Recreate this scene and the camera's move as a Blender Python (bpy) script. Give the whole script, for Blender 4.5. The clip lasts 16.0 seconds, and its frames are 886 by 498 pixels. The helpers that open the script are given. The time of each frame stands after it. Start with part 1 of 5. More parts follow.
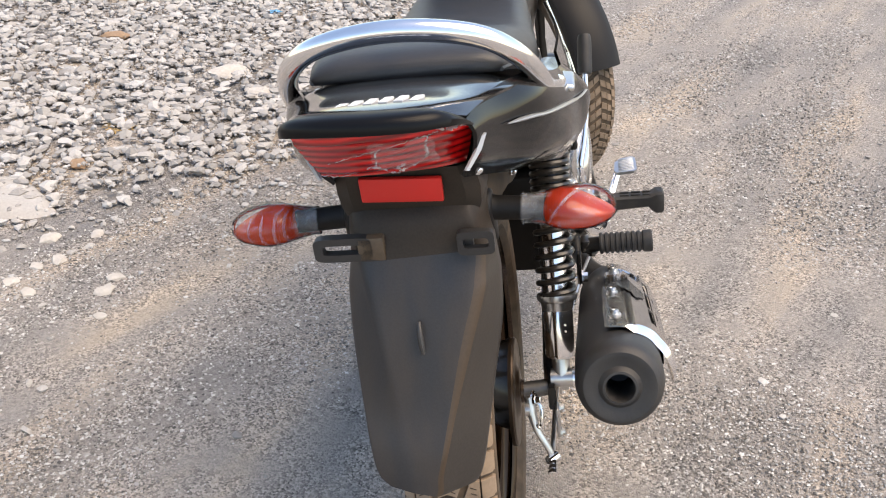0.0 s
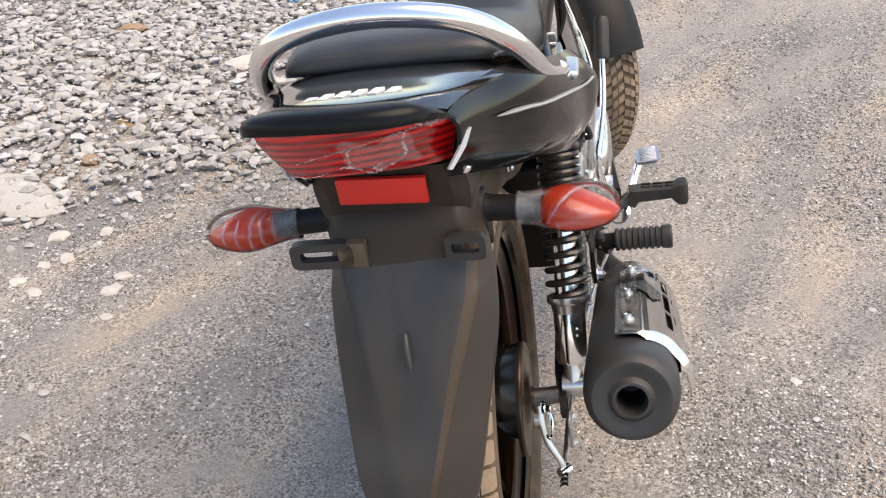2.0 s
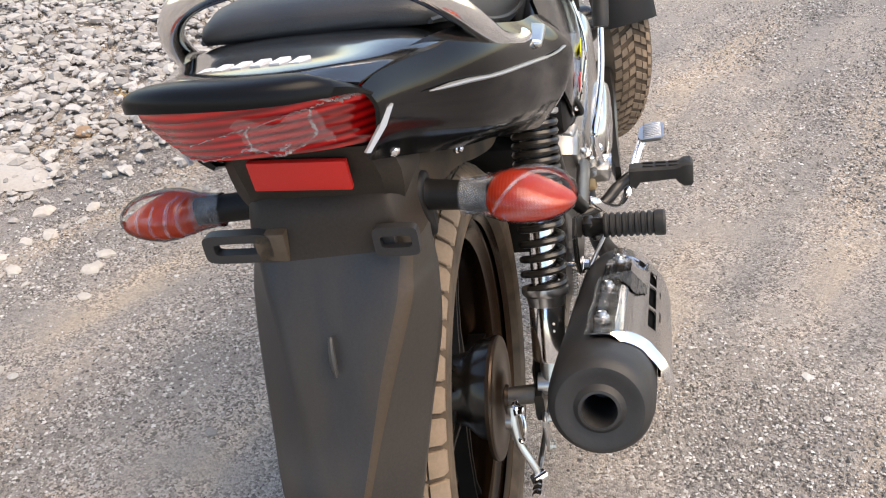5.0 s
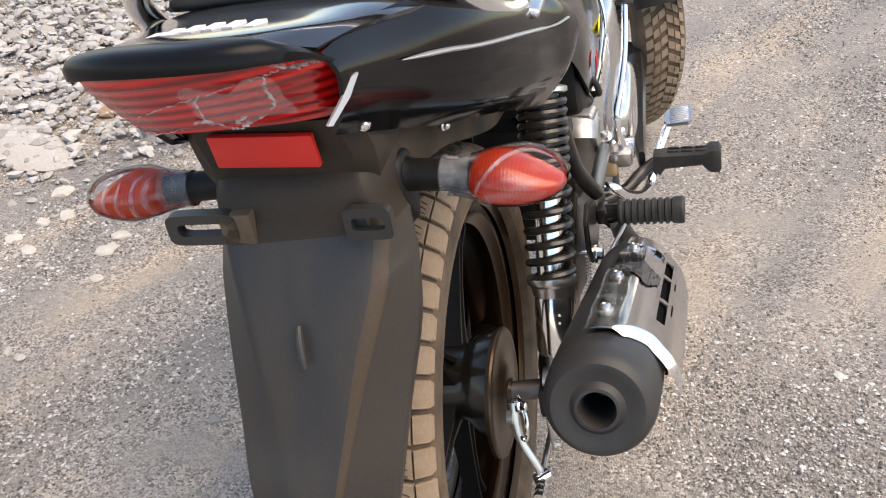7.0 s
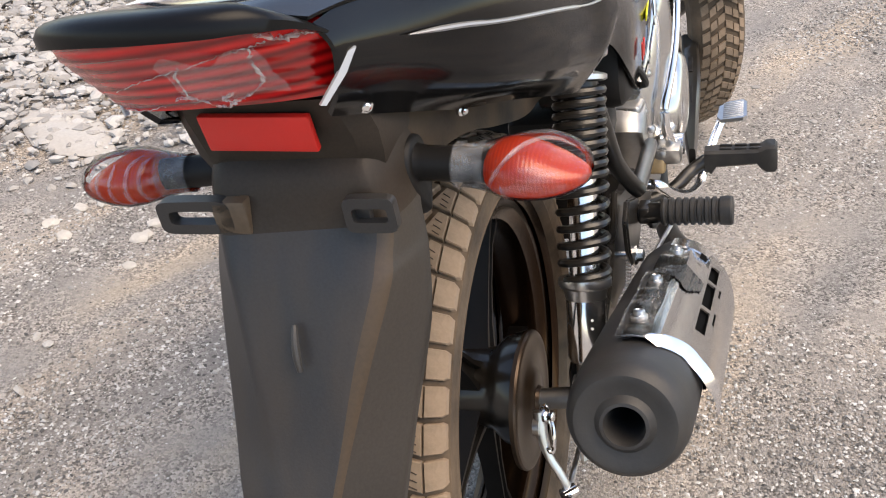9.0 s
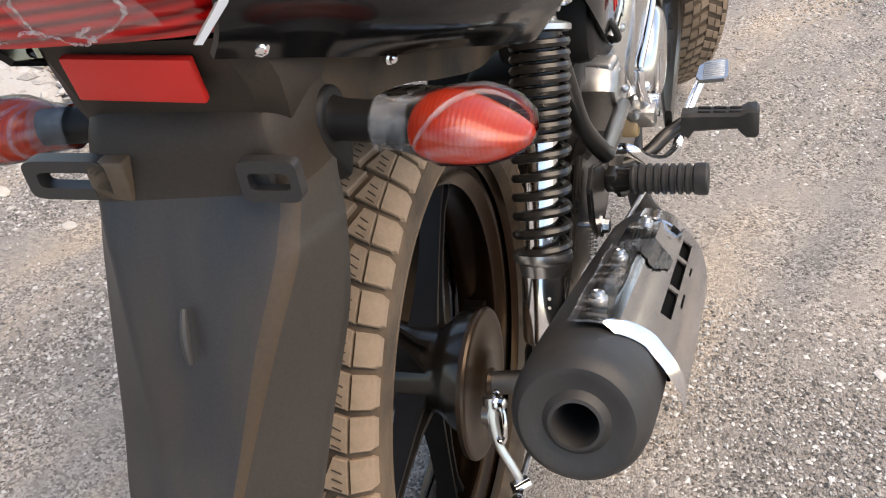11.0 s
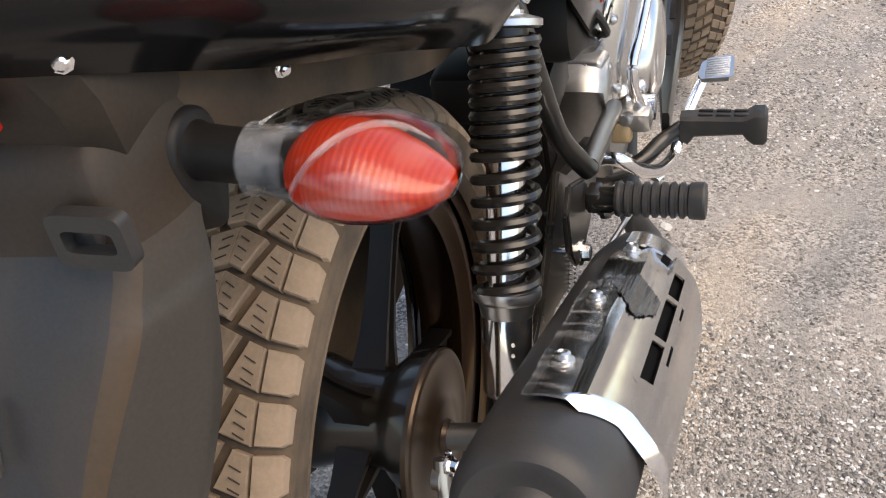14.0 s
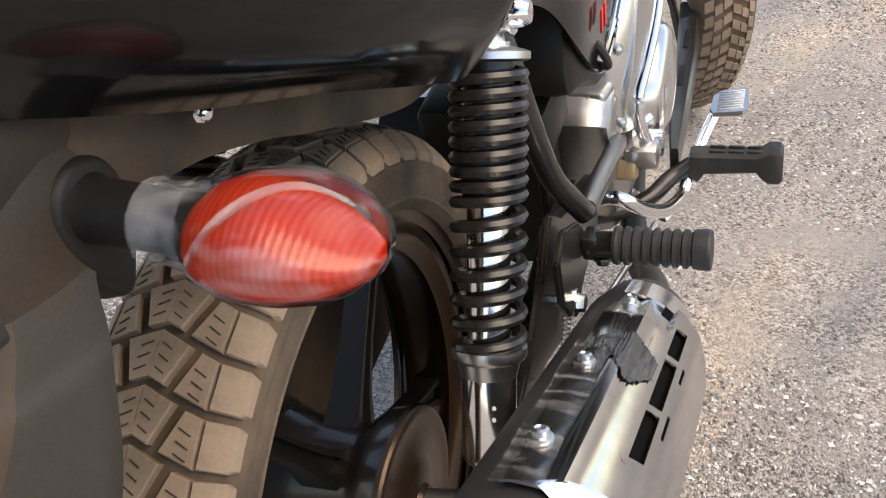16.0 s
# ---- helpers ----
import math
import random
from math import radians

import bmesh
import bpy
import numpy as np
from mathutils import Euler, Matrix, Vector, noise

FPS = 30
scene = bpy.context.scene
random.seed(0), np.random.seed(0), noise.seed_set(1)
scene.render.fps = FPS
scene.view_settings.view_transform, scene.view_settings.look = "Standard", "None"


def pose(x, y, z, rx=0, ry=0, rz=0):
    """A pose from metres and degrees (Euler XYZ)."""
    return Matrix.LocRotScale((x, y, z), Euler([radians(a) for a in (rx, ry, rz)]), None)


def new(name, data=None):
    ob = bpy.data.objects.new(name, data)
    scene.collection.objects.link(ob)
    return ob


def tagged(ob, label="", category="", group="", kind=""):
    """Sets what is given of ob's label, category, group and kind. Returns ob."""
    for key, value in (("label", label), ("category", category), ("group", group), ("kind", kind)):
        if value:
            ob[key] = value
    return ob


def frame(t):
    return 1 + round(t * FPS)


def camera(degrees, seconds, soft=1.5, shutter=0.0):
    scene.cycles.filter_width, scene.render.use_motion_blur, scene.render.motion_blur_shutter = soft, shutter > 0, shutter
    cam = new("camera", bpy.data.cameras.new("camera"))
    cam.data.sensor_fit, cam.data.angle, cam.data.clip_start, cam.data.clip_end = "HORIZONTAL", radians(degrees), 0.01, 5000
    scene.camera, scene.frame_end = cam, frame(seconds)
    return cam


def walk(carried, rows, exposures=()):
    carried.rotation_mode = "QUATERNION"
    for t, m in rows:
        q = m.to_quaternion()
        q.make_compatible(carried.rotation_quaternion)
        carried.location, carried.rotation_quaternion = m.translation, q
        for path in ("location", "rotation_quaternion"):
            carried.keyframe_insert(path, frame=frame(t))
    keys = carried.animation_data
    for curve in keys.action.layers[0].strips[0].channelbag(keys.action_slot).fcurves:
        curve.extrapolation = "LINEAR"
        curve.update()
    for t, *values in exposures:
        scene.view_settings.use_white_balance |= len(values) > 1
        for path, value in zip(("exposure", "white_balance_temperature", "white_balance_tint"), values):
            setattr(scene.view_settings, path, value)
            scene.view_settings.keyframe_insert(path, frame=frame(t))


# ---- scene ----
cam = camera(50.83, 16.0, soft=1.1)
EXPOSURE = 1.24
# seconds, eye x, y, z in metres, then yaw, pitch and roll in degrees
PATH = [
    (0, 0.0408, 0.0451, 1.1611, -0.02, -30.18, 2.40),
    (0.5, 0.0498, 0.0656, 1.1548, 0.50, -30.26, 1.88),
    (1, 0.0599, 0.0831, 1.1494, 1.06, -30.46, 1.41),
    (1.5, 0.0722, 0.1043, 1.1424, 1.80, -30.61, 0.87),
    (2, 0.0859, 0.1259, 1.1354, 2.54, -31.01, 0.50),
    (2.5, 0.1009, 0.1456, 1.1277, 3.30, -31.53, 0.17),
    (3, 0.1156, 0.1638, 1.1199, 3.78, -32.01, 0.03),
    (3.5, 0.1310, 0.1830, 1.1114, 3.96, -32.28, 0.15),
    (4, 0.1464, 0.2011, 1.1036, 4.23, -32.19, 0.22),
    (4.2, 0.1501, 0.2075, 1.1033, 4.35, -32.24, 0.17),
    (6.5, 0.2052, 0.2721, 1.0692, 7.36, -33.55, -1.00),
    (7, 0.2139, 0.2853, 1.0615, 8.34, -33.47, -1.12),
    (7.5, 0.2213, 0.2990, 1.0529, 9.87, -33.16, -1.64),
    (8, 0.2279, 0.3134, 1.0439, 11.39, -33.04, -2.16),
    (8.2, 0.2299, 0.3186, 1.0407, 11.82, -33.11, -2.28),
    (10.3, 0.2497, 0.4027, 0.9933, 12.63, -34.93, -1.14),
    (10.5, 0.2519, 0.4129, 0.9883, 12.21, -35.27, -0.78),
    (11, 0.2563, 0.4395, 0.9746, 11.14, -36.08, -0.16),
    (11.5, 0.2614, 0.4665, 0.9627, 10.45, -36.83, 0.36),
    (12, 0.2651, 0.4920, 0.9529, 9.90, -37.37, 0.96),
    (12.5, 0.2683, 0.5194, 0.9438, 10.10, -37.72, 1.09),
    (13, 0.2721, 0.5441, 0.9373, 10.89, -37.37, 0.79),
    (13.5, 0.2750, 0.5679, 0.9321, 11.37, -37.18, 0.65),
    (14, 0.2775, 0.5892, 0.9268, 11.57, -37.25, 0.48),
    (14.5, 0.2811, 0.6098, 0.9216, 11.74, -36.87, 0.25),
    (15, 0.2853, 0.6286, 0.9170, 11.99, -36.70, 0.40),
    (15.5, 0.2892, 0.6457, 0.9105, 12.49, -36.45, 0.51),
    (16, 0.2949, 0.6628, 0.9053, 13.06, -36.01, 0.59),
]
walk(cam, [(t, pose(x, y, z, 90 + pitch, 0, yaw) @ pose(0, 0, 0, 0, 0, roll)) for t, x, y, z, yaw, pitch, roll in PATH],
     exposures=[(0.0, EXPOSURE, 7600, 12), (16.0, EXPOSURE, 7600, 12)])

# ---------------------------------------------------------------- light
world = bpy.data.worlds.new("sky")
scene.world = world
world.use_nodes = True
SUN_ELEV, SUN_AZ = 66.0, 105.0      # degrees; azimuth from +y (ahead) to +x (right)
nt = world.node_tree
sky = nt.nodes.new("ShaderNodeTexSky")
sky.sky_type = "NISHITA"
sky.sun_disc = False
sky.sun_elevation, sky.sun_rotation = radians(SUN_ELEV), radians(SUN_AZ)
nt.links.new(sky.outputs[0], nt.nodes["Background"].inputs[0])
nt.nodes["Background"].inputs[1].default_value = 0.15
sun_data = bpy.data.lights.new("sun", "SUN")
sun_data.energy, sun_data.angle, sun_data.color = 1.6, radians(55.0), (1.0, 0.86, 0.68)
sun = new("sun", sun_data)
to_sun = Vector((math.sin(radians(SUN_AZ)) * math.cos(radians(SUN_ELEV)), math.cos(radians(SUN_AZ)) * math.cos(radians(SUN_ELEV)), math.sin(radians(SUN_ELEV))))
sun.matrix_world = Matrix.Translation((0, 0, 6)) @ to_sun.to_track_quat("Z", "Y").to_matrix().to_4x4()


# ---------------------------------------------------------------- materials
def material(name, colour, rough=0.5, metal=0.0, grain=0.0, scale=200.0, bump=0.0, dust=0.0, dust_colour=(0.36, 0.29, 0.21), dust_scale=14.0,
             coat=0.0, vary=0.0, spec=0.5):
    m = bpy.data.materials.new(name)
    m.use_nodes = True
    n, l = m.node_tree.nodes, m.node_tree.links
    b = n["Principled BSDF"]
    b.inputs["Roughness"].default_value = rough
    b.inputs["Metallic"].default_value = metal
    b.inputs["Specular IOR Level"].default_value = spec
    b.inputs["Coat Weight"].default_value = coat
    b.inputs["Coat Roughness"].default_value = 0.05
    tc = n.new("ShaderNodeTexCoord")
    fine, wide = n.new("ShaderNodeTexNoise"), n.new("ShaderNodeTexNoise")
    fine.inputs["Scale"].default_value, fine.inputs["Detail"].default_value = scale, 4
    wide.inputs["Scale"].default_value, wide.inputs["Detail"].default_value = dust_scale, 6
    for q in (fine, wide):
        l.new(tc.outputs["Object"], q.inputs["Vector"])
    base = n.new("ShaderNodeMix")
    base.data_type = "RGBA"
    base.inputs[6].default_value = (*[c * (1 - grain) for c in colour], 1)
    base.inputs[7].default_value = (*[min(1, c * (1 + grain)) for c in colour], 1)
    l.new(fine.outputs[0], base.inputs[0])
    out = base.outputs[2]
    if dust:
        ramp = n.new("ShaderNodeMapRange")
        ramp.inputs[1].default_value, ramp.inputs[2].default_value = 0.35, 0.75
        ramp.inputs[4].default_value = dust
        l.new(wide.outputs[0], ramp.inputs[0])
        mix = n.new("ShaderNodeMix")
        mix.data_type = "RGBA"
        mix.inputs[7].default_value = (*dust_colour, 1)
        l.new(ramp.outputs[0], mix.inputs[0])
        l.new(out, mix.inputs[6])
        out = mix.outputs[2]
        rr = n.new("ShaderNodeMapRange")
        rr.inputs[3].default_value, rr.inputs[4].default_value = rough, min(1, rough + 0.5 * dust + 0.1)
        l.new(wide.outputs[0], rr.inputs[0])
        l.new(rr.outputs[0], b.inputs["Roughness"])
    l.new(out, b.inputs["Base Color"])
    if bump:
        bp = n.new("ShaderNodeBump")
        bp.inputs["Strength"].default_value, bp.inputs["Distance"].default_value = bump, 0.002
        l.new(fine.outputs[0], bp.inputs["Height"])
        l.new(bp.outputs[0], b.inputs["Normal"])
    return m


PLASTIC = material("dusty_black_plastic", (0.021, 0.0205, 0.021), 0.38, spec=0.5, grain=0.3, scale=500, bump=0.06, dust=0.05, dust_scale=7)
PLASTIC_DARK = material("black_plastic", (0.0085, 0.0080, 0.0078), 0.45, spec=0.24, grain=0.3, scale=400, bump=0.05, dust=0.03, dust_colour=(0.12, 0.08, 0.05))
PAINT = material("black_gloss_paint", (0.004, 0.004, 0.0045), 0.07, grain=0.2, scale=60, coat=0.06, dust=0.010, spec=0.28)
DECK = material("wet_black_paint", (0.004, 0.004, 0.0045), 0.06, grain=0.2, scale=60, coat=0.9, dust=0.015, spec=0.6)
SEAT = material("black_vinyl", (0.020, 0.022, 0.026), 0.36, grain=0.3, scale=700, bump=0.2, dust=0.05)
CHROME = material("chrome", (0.85, 0.85, 0.86), 0.08, metal=1.0, grain=0.05, scale=40, dust=0.05, dust_scale=30)
CHROME_WORN = material("dull_chrome", (0.62, 0.62, 0.62), 0.22, metal=1.0, grain=0.1, scale=60, dust=0.15, dust_scale=40)
ALLOY = material("cast_alloy", (0.40, 0.395, 0.385), 0.28, metal=1.0, grain=0.15, scale=120, bump=0.05, dust=0.25, dust_colour=(0.16, 0.14, 0.115), dust_scale=20)
POLISHED = material("polished_alloy", (0.66, 0.655, 0.645), 0.16, metal=1.0, grain=0.1, scale=60, bump=0.03, dust=0.10, dust_colour=(0.20, 0.18, 0.15), dust_scale=26)
STEEL_BLACK = material("black_enamel_steel", (0.009, 0.0085, 0.008), 0.24, grain=0.2, scale=120, dust=0.04, dust_scale=25, coat=0.12, spec=0.4)
MUFFLER = material("matt_black_heat_paint", (0.0165, 0.0168, 0.018), 0.48, grain=0.25, scale=350, bump=0.1, dust=0.06, dust_scale=16)
RUBBER = material("dusty_tyre_rubber", (0.19, 0.137, 0.092), 0.85, grain=0.25, scale=260, bump=0.25, dust=0.55, dust_colour=(0.43, 0.315, 0.222), dust_scale=22)
# Tread rubber darkened: shade between the blocks is in its colour; sidewalls share it.
GROOVE_SHADE = material("groove_shade_rubber", (0.060, 0.043, 0.029), 0.9, grain=0.3, scale=260, bump=0.2, dust=0.6, dust_colour=(0.22, 0.155, 0.10), dust_scale=24)
RUBBER_BLACK = material("black_rubber", (0.014, 0.014, 0.014), 0.5, grain=0.3, scale=300, bump=0.1, dust=0.05, dust_scale=40)
WHEEL = material("black_wheel_paint", (0.007, 0.0065, 0.006), 0.22, grain=0.2, scale=100, coat=0.25, dust=0.06, dust_colour=(0.14, 0.09, 0.05), dust_scale=18, spec=0.35)
SPOKE = material("black_spoke_paint", (0.006, 0.0057, 0.0055), 0.30, grain=0.2, scale=100, dust=0.04, dust_colour=(0.12, 0.085, 0.055), dust_scale=18, spec=0.2)
MATT = material("matt_black_plastic", (0.034, 0.027, 0.021), 0.7, grain=0.3, scale=300, bump=0.1, dust=0.5, dust_colour=(0.17, 0.115, 0.070), dust_scale=12, spec=0.2)
RED = material("red_lens", (0.16, 0.003, 0.004), 0.15, grain=0.1, scale=80, coat=0.6)
rn, rl = RED.node_tree.nodes, RED.node_tree.links
r_tc, r_wv, r_mp, r_no = rn.new("ShaderNodeTexCoord"), rn.new("ShaderNodeTexWave"), rn.new("ShaderNodeMapping"), rn.new("ShaderNodeTexNoise")
r_wv.bands_direction = "Z"
r_wv.inputs["Scale"].default_value, r_wv.inputs["Distortion"].default_value, r_wv.inputs["Detail Scale"].default_value = 37.0, 0.15, 2.0
r_mp.inputs["Scale"].default_value = (22.0, 4.0, 60.0)
r_no.inputs["Scale"].default_value = 1.0
rl.new(r_tc.outputs["Object"], r_wv.inputs["Vector"])
rl.new(r_tc.outputs["Object"], r_mp.inputs[0])
rl.new(r_mp.outputs[0], r_no.inputs["Vector"])
r_mu = rn.new("ShaderNodeMath")
r_mu.operation = "MULTIPLY"
rl.new(r_wv.outputs["Fac"], r_mu.inputs[0])
rl.new(r_no.outputs[0], r_mu.inputs[1])
r_mx = rn.new("ShaderNodeMix")
r_mx.data_type = "RGBA"
r_mx.inputs[6].default_value, r_mx.inputs[7].default_value = (0.17, 0.003, 0.004, 1), (0.95, 0.014, 0.013, 1)
rl.new(r_mu.outputs[0], r_mx.inputs[0])
rl.new(r_mx.outputs[2], rn["Principled BSDF"].inputs["Base Color"])
REFLECTOR = material("red_reflector", (0.62, 0.02, 0.015), 0.35, grain=0.05, scale=900, bump=0.2)
ORANGE = material("orange_lens", (0.68, 0.052, 0.007), 0.2, grain=0.25, scale=50, coat=0.4)
o_n, o_l = ORANGE.node_tree.nodes, ORANGE.node_tree.links
o_tc, o_wv, o_bp = o_n.new("ShaderNodeTexCoord"), o_n.new("ShaderNodeTexWave"), o_n.new("ShaderNodeBump")
o_wv.inputs["Scale"].default_value, o_wv.inputs["Distortion"].default_value = 110.0, 0.5
o_bp.inputs["Strength"].default_value, o_bp.inputs["Distance"].default_value = 0.12, 0.001
o_l.new(o_tc.outputs["Object"], o_wv.inputs["Vector"])
o_l.new(o_wv.outputs["Fac"], o_bp.inputs["Height"])
o_l.new(o_bp.outputs[0], o_n["Principled BSDF"].inputs["Normal"])
o_cr, o_tl, o_mx = o_n.new("ShaderNodeMix"), o_n.new("ShaderNodeBsdfTranslucent"), o_n.new("ShaderNodeMixShader")
o_cr.data_type = "RGBA"
o_cr.inputs[6].default_value, o_cr.inputs[7].default_value = (0.40, 0.017, 0.003, 1), (0.56, 0.050, 0.004, 1)
o_l.new(o_wv.outputs["Fac"], o_cr.inputs[0])
o_l.new(o_cr.outputs[2], o_n["Principled BSDF"].inputs["Base Color"])
o_tl.inputs[0].default_value = (1.0, 0.14, 0.012, 1)
o_mx.inputs[0].default_value = 0.32
o_l.new(o_n["Principled BSDF"].outputs[0], o_mx.inputs[1])
o_l.new(o_tl.outputs[0], o_mx.inputs[2])
o_l.new(o_mx.outputs[0], o_n["Material Output"].inputs[0])
WHITE = material("white_lettering", (0.75, 0.75, 0.75), 0.4, grain=0.05)
YELLOW = material("yellow_decal", (0.75, 0.70, 0.03), 0.35, grain=0.05)


def ground_material():
    m = bpy.data.materials.new("gravelly_earth")
    m.use_nodes = True
    n, l = m.node_tree.nodes, m.node_tree.links
    bs = n["Principled BSDF"]
    bs.inputs["Roughness"].default_value = 0.95
    tc = n.new("ShaderNodeTexCoord")
    mp = n.new("ShaderNodeMapping")
    mp.vector_type = "TEXTURE"
    mp.inputs["Rotation"].default_value = (0, 0, radians(-30))
    mp.inputs["Scale"].default_value = (1.0, 4.5, 1.0)
    l.new(tc.outputs["Object"], mp.inputs[0])
    patch, blotch, cells = n.new("ShaderNodeTexNoise"), n.new("ShaderNodeTexNoise"), n.new("ShaderNodeTexVoronoi")
    grit = n.new("ShaderNodeTexVoronoi")
    patch.inputs["Scale"].default_value, patch.inputs["Detail"].default_value = 5.0, 6
    blotch.inputs["Scale"].default_value, blotch.inputs["Detail"].default_value = 9.0, 8
    cells.inputs["Scale"].default_value, grit.inputs["Scale"].default_value = 270, 520
    l.new(mp.outputs[0], patch.inputs["Vector"])
    for q in (blotch, cells, grit):
        l.new(tc.outputs["Object"], q.inputs["Vector"])
    earth = n.new("ShaderNodeValToRGB")
    e = earth.color_ramp.elements
    e[0].position, e[0].color = 0.36, (0.235, 0.226, 0.217, 1)
    e[1].position, e[1].color = 0.66, (0.43, 0.367, 0.298, 1)
    mid = earth.color_ramp.elements.new(0.52)
    mid.color = (0.33, 0.303, 0.275, 1)
    l.new(patch.outputs[0], earth.inputs[0])
    tone = n.new("ShaderNodeValToRGB")
    t = tone.color_ramp.elements
    t[0].position, t[0].color = 0.0, (0.26, 0.255, 0.255, 1)
    t[1].position, t[1].color = 1.0, (1.75, 1.72, 1.69, 1)
    sep = n.new("ShaderNodeSeparateColor")
    l.new(cells.outputs["Color"], sep.inputs[0])
    l.new(sep.outputs[0], tone.inputs[0])
    mul = n.new("ShaderNodeMix")
    mul.data_type, mul.blend_type = "RGBA", "MULTIPLY"
    cover = n.new("ShaderNodeMapRange")
    cover.inputs[1].default_value, cover.inputs[2].default_value, cover.inputs[3].default_value, cover.inputs[4].default_value = 0.40, 0.62, 0.95, 0.25
    l.new(blotch.outputs[0], cover.inputs[0])
    l.new(cover.outputs[0], mul.inputs[0])
    l.new(earth.outputs[0], mul.inputs[6])
    l.new(tone.outputs[0], mul.inputs[7])
    l.new(mul.outputs[2], bs.inputs["Base Color"])
    add = n.new("ShaderNodeMath")
    add.operation = "MULTIPLY_ADD"
    add.inputs[1].default_value = 0.5
    l.new(grit.outputs["Distance"], add.inputs[0])
    l.new(cells.outputs["Distance"], add.inputs[2])
    bp = n.new("ShaderNodeBump")
    bp.invert = True
    bp.inputs["Strength"].default_value, bp.inputs["Distance"].default_value = 0.9, 0.004
    l.new(add.outputs[0], bp.inputs["Height"])
    l.new(bp.outputs[0], bs.inputs["Normal"])
    return m


GROUND = ground_material()



# ---------------------------------------------------------------- mesh helpers
def part(name, bm, mat, parent=None, label="", smooth=True, angle=38):
    me = bpy.data.meshes.new(name)
    bm.normal_update()
    for fc in bm.faces:
        fc.smooth = smooth
    if smooth:
        for e in bm.edges:
            if len(e.link_faces) == 2 and e.calc_face_angle(0) > radians(angle):
                e.smooth = False
    bm.to_mesh(me)
    bm.free()
    me.materials.append(mat)
    ob = new(name, me)
    if parent is not None:
        ob.parent = parent
    if label:
        tagged(ob, label)
    return ob


def smooth_path(pts, k=6, closed=False):
    """Catmull-Rom points through pts."""
    P = [Vector(p) for p in pts]
    out, n = [], len(P)
    for i in range(n if closed else n - 1):
        a, b, c, d = (P[(i + j) % n] if closed else P[min(max(i + j, 0), n - 1)] for j in (-1, 0, 1, 2))
        for s in range(k):
            u = s / k
            out.append(0.5 * ((2 * b) + (c - a) * u + (2 * a - 5 * b + 4 * c - d) * u * u + (3 * b - a - 3 * c + d) * u ** 3))
    if not closed:
        out.append(P[-1])
    return out


def rings_to_mesh(bm, rings, closed_ring=True, caps=True, loop=False):
    vs = [[bm.verts.new(p) for p in r] for r in rings]
    m = len(vs[0])
    for i in range(len(vs) if loop else len(vs) - 1):
        A, B = vs[i], vs[(i + 1) % len(vs)]
        for j in range(m if closed_ring else m - 1):
            bm.faces.new((A[j], A[(j + 1) % m], B[(j + 1) % m], B[j]))
    if caps and closed_ring and not loop:
        bm.faces.new(list(reversed(vs[0])))
        bm.faces.new(vs[-1])
    return vs


def tube(bm, pts, r, n=12, caps=True, flat=1.0, up=(0, 0, 1), loop=False):
    """A round (or flattened) bar along pts. r: a number, or one for each point."""
    pts = [Vector(p) for p in pts]
    rad = r if isinstance(r, (list, tuple)) else [r] * len(pts)
    rings = []
    for i, p in enumerate(pts):
        if loop:
            d = pts[(i + 1) % len(pts)] - pts[i - 1]
        else:
            d = pts[min(i + 1, len(pts) - 1)] - pts[max(i - 1, 0)]
        d.normalize()
        u = Vector(up)
        if abs(d.dot(u)) > 0.95:
            u = Vector((0, 1, 0))
        s = d.cross(u).normalized()
        w = s.cross(d)
        rings.append([p + s * (rad[i] * math.cos(2 * math.pi * k / n)) + w * (flat * rad[i] * math.sin(2 * math.pi * k / n)) for k in range(n)])
    rings_to_mesh(bm, rings, caps=caps, loop=loop)
    return bm


def lathe(bm, profile, origin, axis, n=32, start=0.0, sweep=2 * math.pi, caps=False):
    """Turns (distance along axis, radius) about an axis."""
    o, a = Vector(origin), Vector(axis).normalized()
    u = a.orthogonal().normalized()
    w = a.cross(u)
    full = abs(sweep - 2 * math.pi) < 1e-6
    m = n if full else n + 1
    rings = [[o + a * h + (u * math.cos(start + sweep * k / n) + w * math.sin(start + sweep * k / n)) * max(r, 1e-5) for k in range(m)] for h, r in profile]
    rings_to_mesh(bm, rings, closed_ring=full, caps=caps)
    return bm


def block(bm, m, size, bevel=0.0, seg=2):
    """A bevelled box of the given size about the pose m."""
    r = bmesh.ops.create_cube(bm, size=1.0, matrix=m @ Matrix.Diagonal((*size, 1)))
    if bevel:
        es = list({e for v in r["verts"] for e in v.link_edges})
        bmesh.ops.bevel(bm, geom=es, offset=bevel, segments=seg, affect="EDGES", profile=0.5)
    return bm


def bolt(bm, p, axis, r=0.006, h=0.005):
    a = Vector(axis).normalized()
    lathe(bm, [(-0.002, 0.0), (-0.002, r * 1.5), (0.001, r * 1.5), (0.001, r), (h, r * 0.95), (h + 0.001, r * 0.6), (h + 0.001, 0.0)], p, a, n=8)
    return bm


def B():
    return bmesh.new()


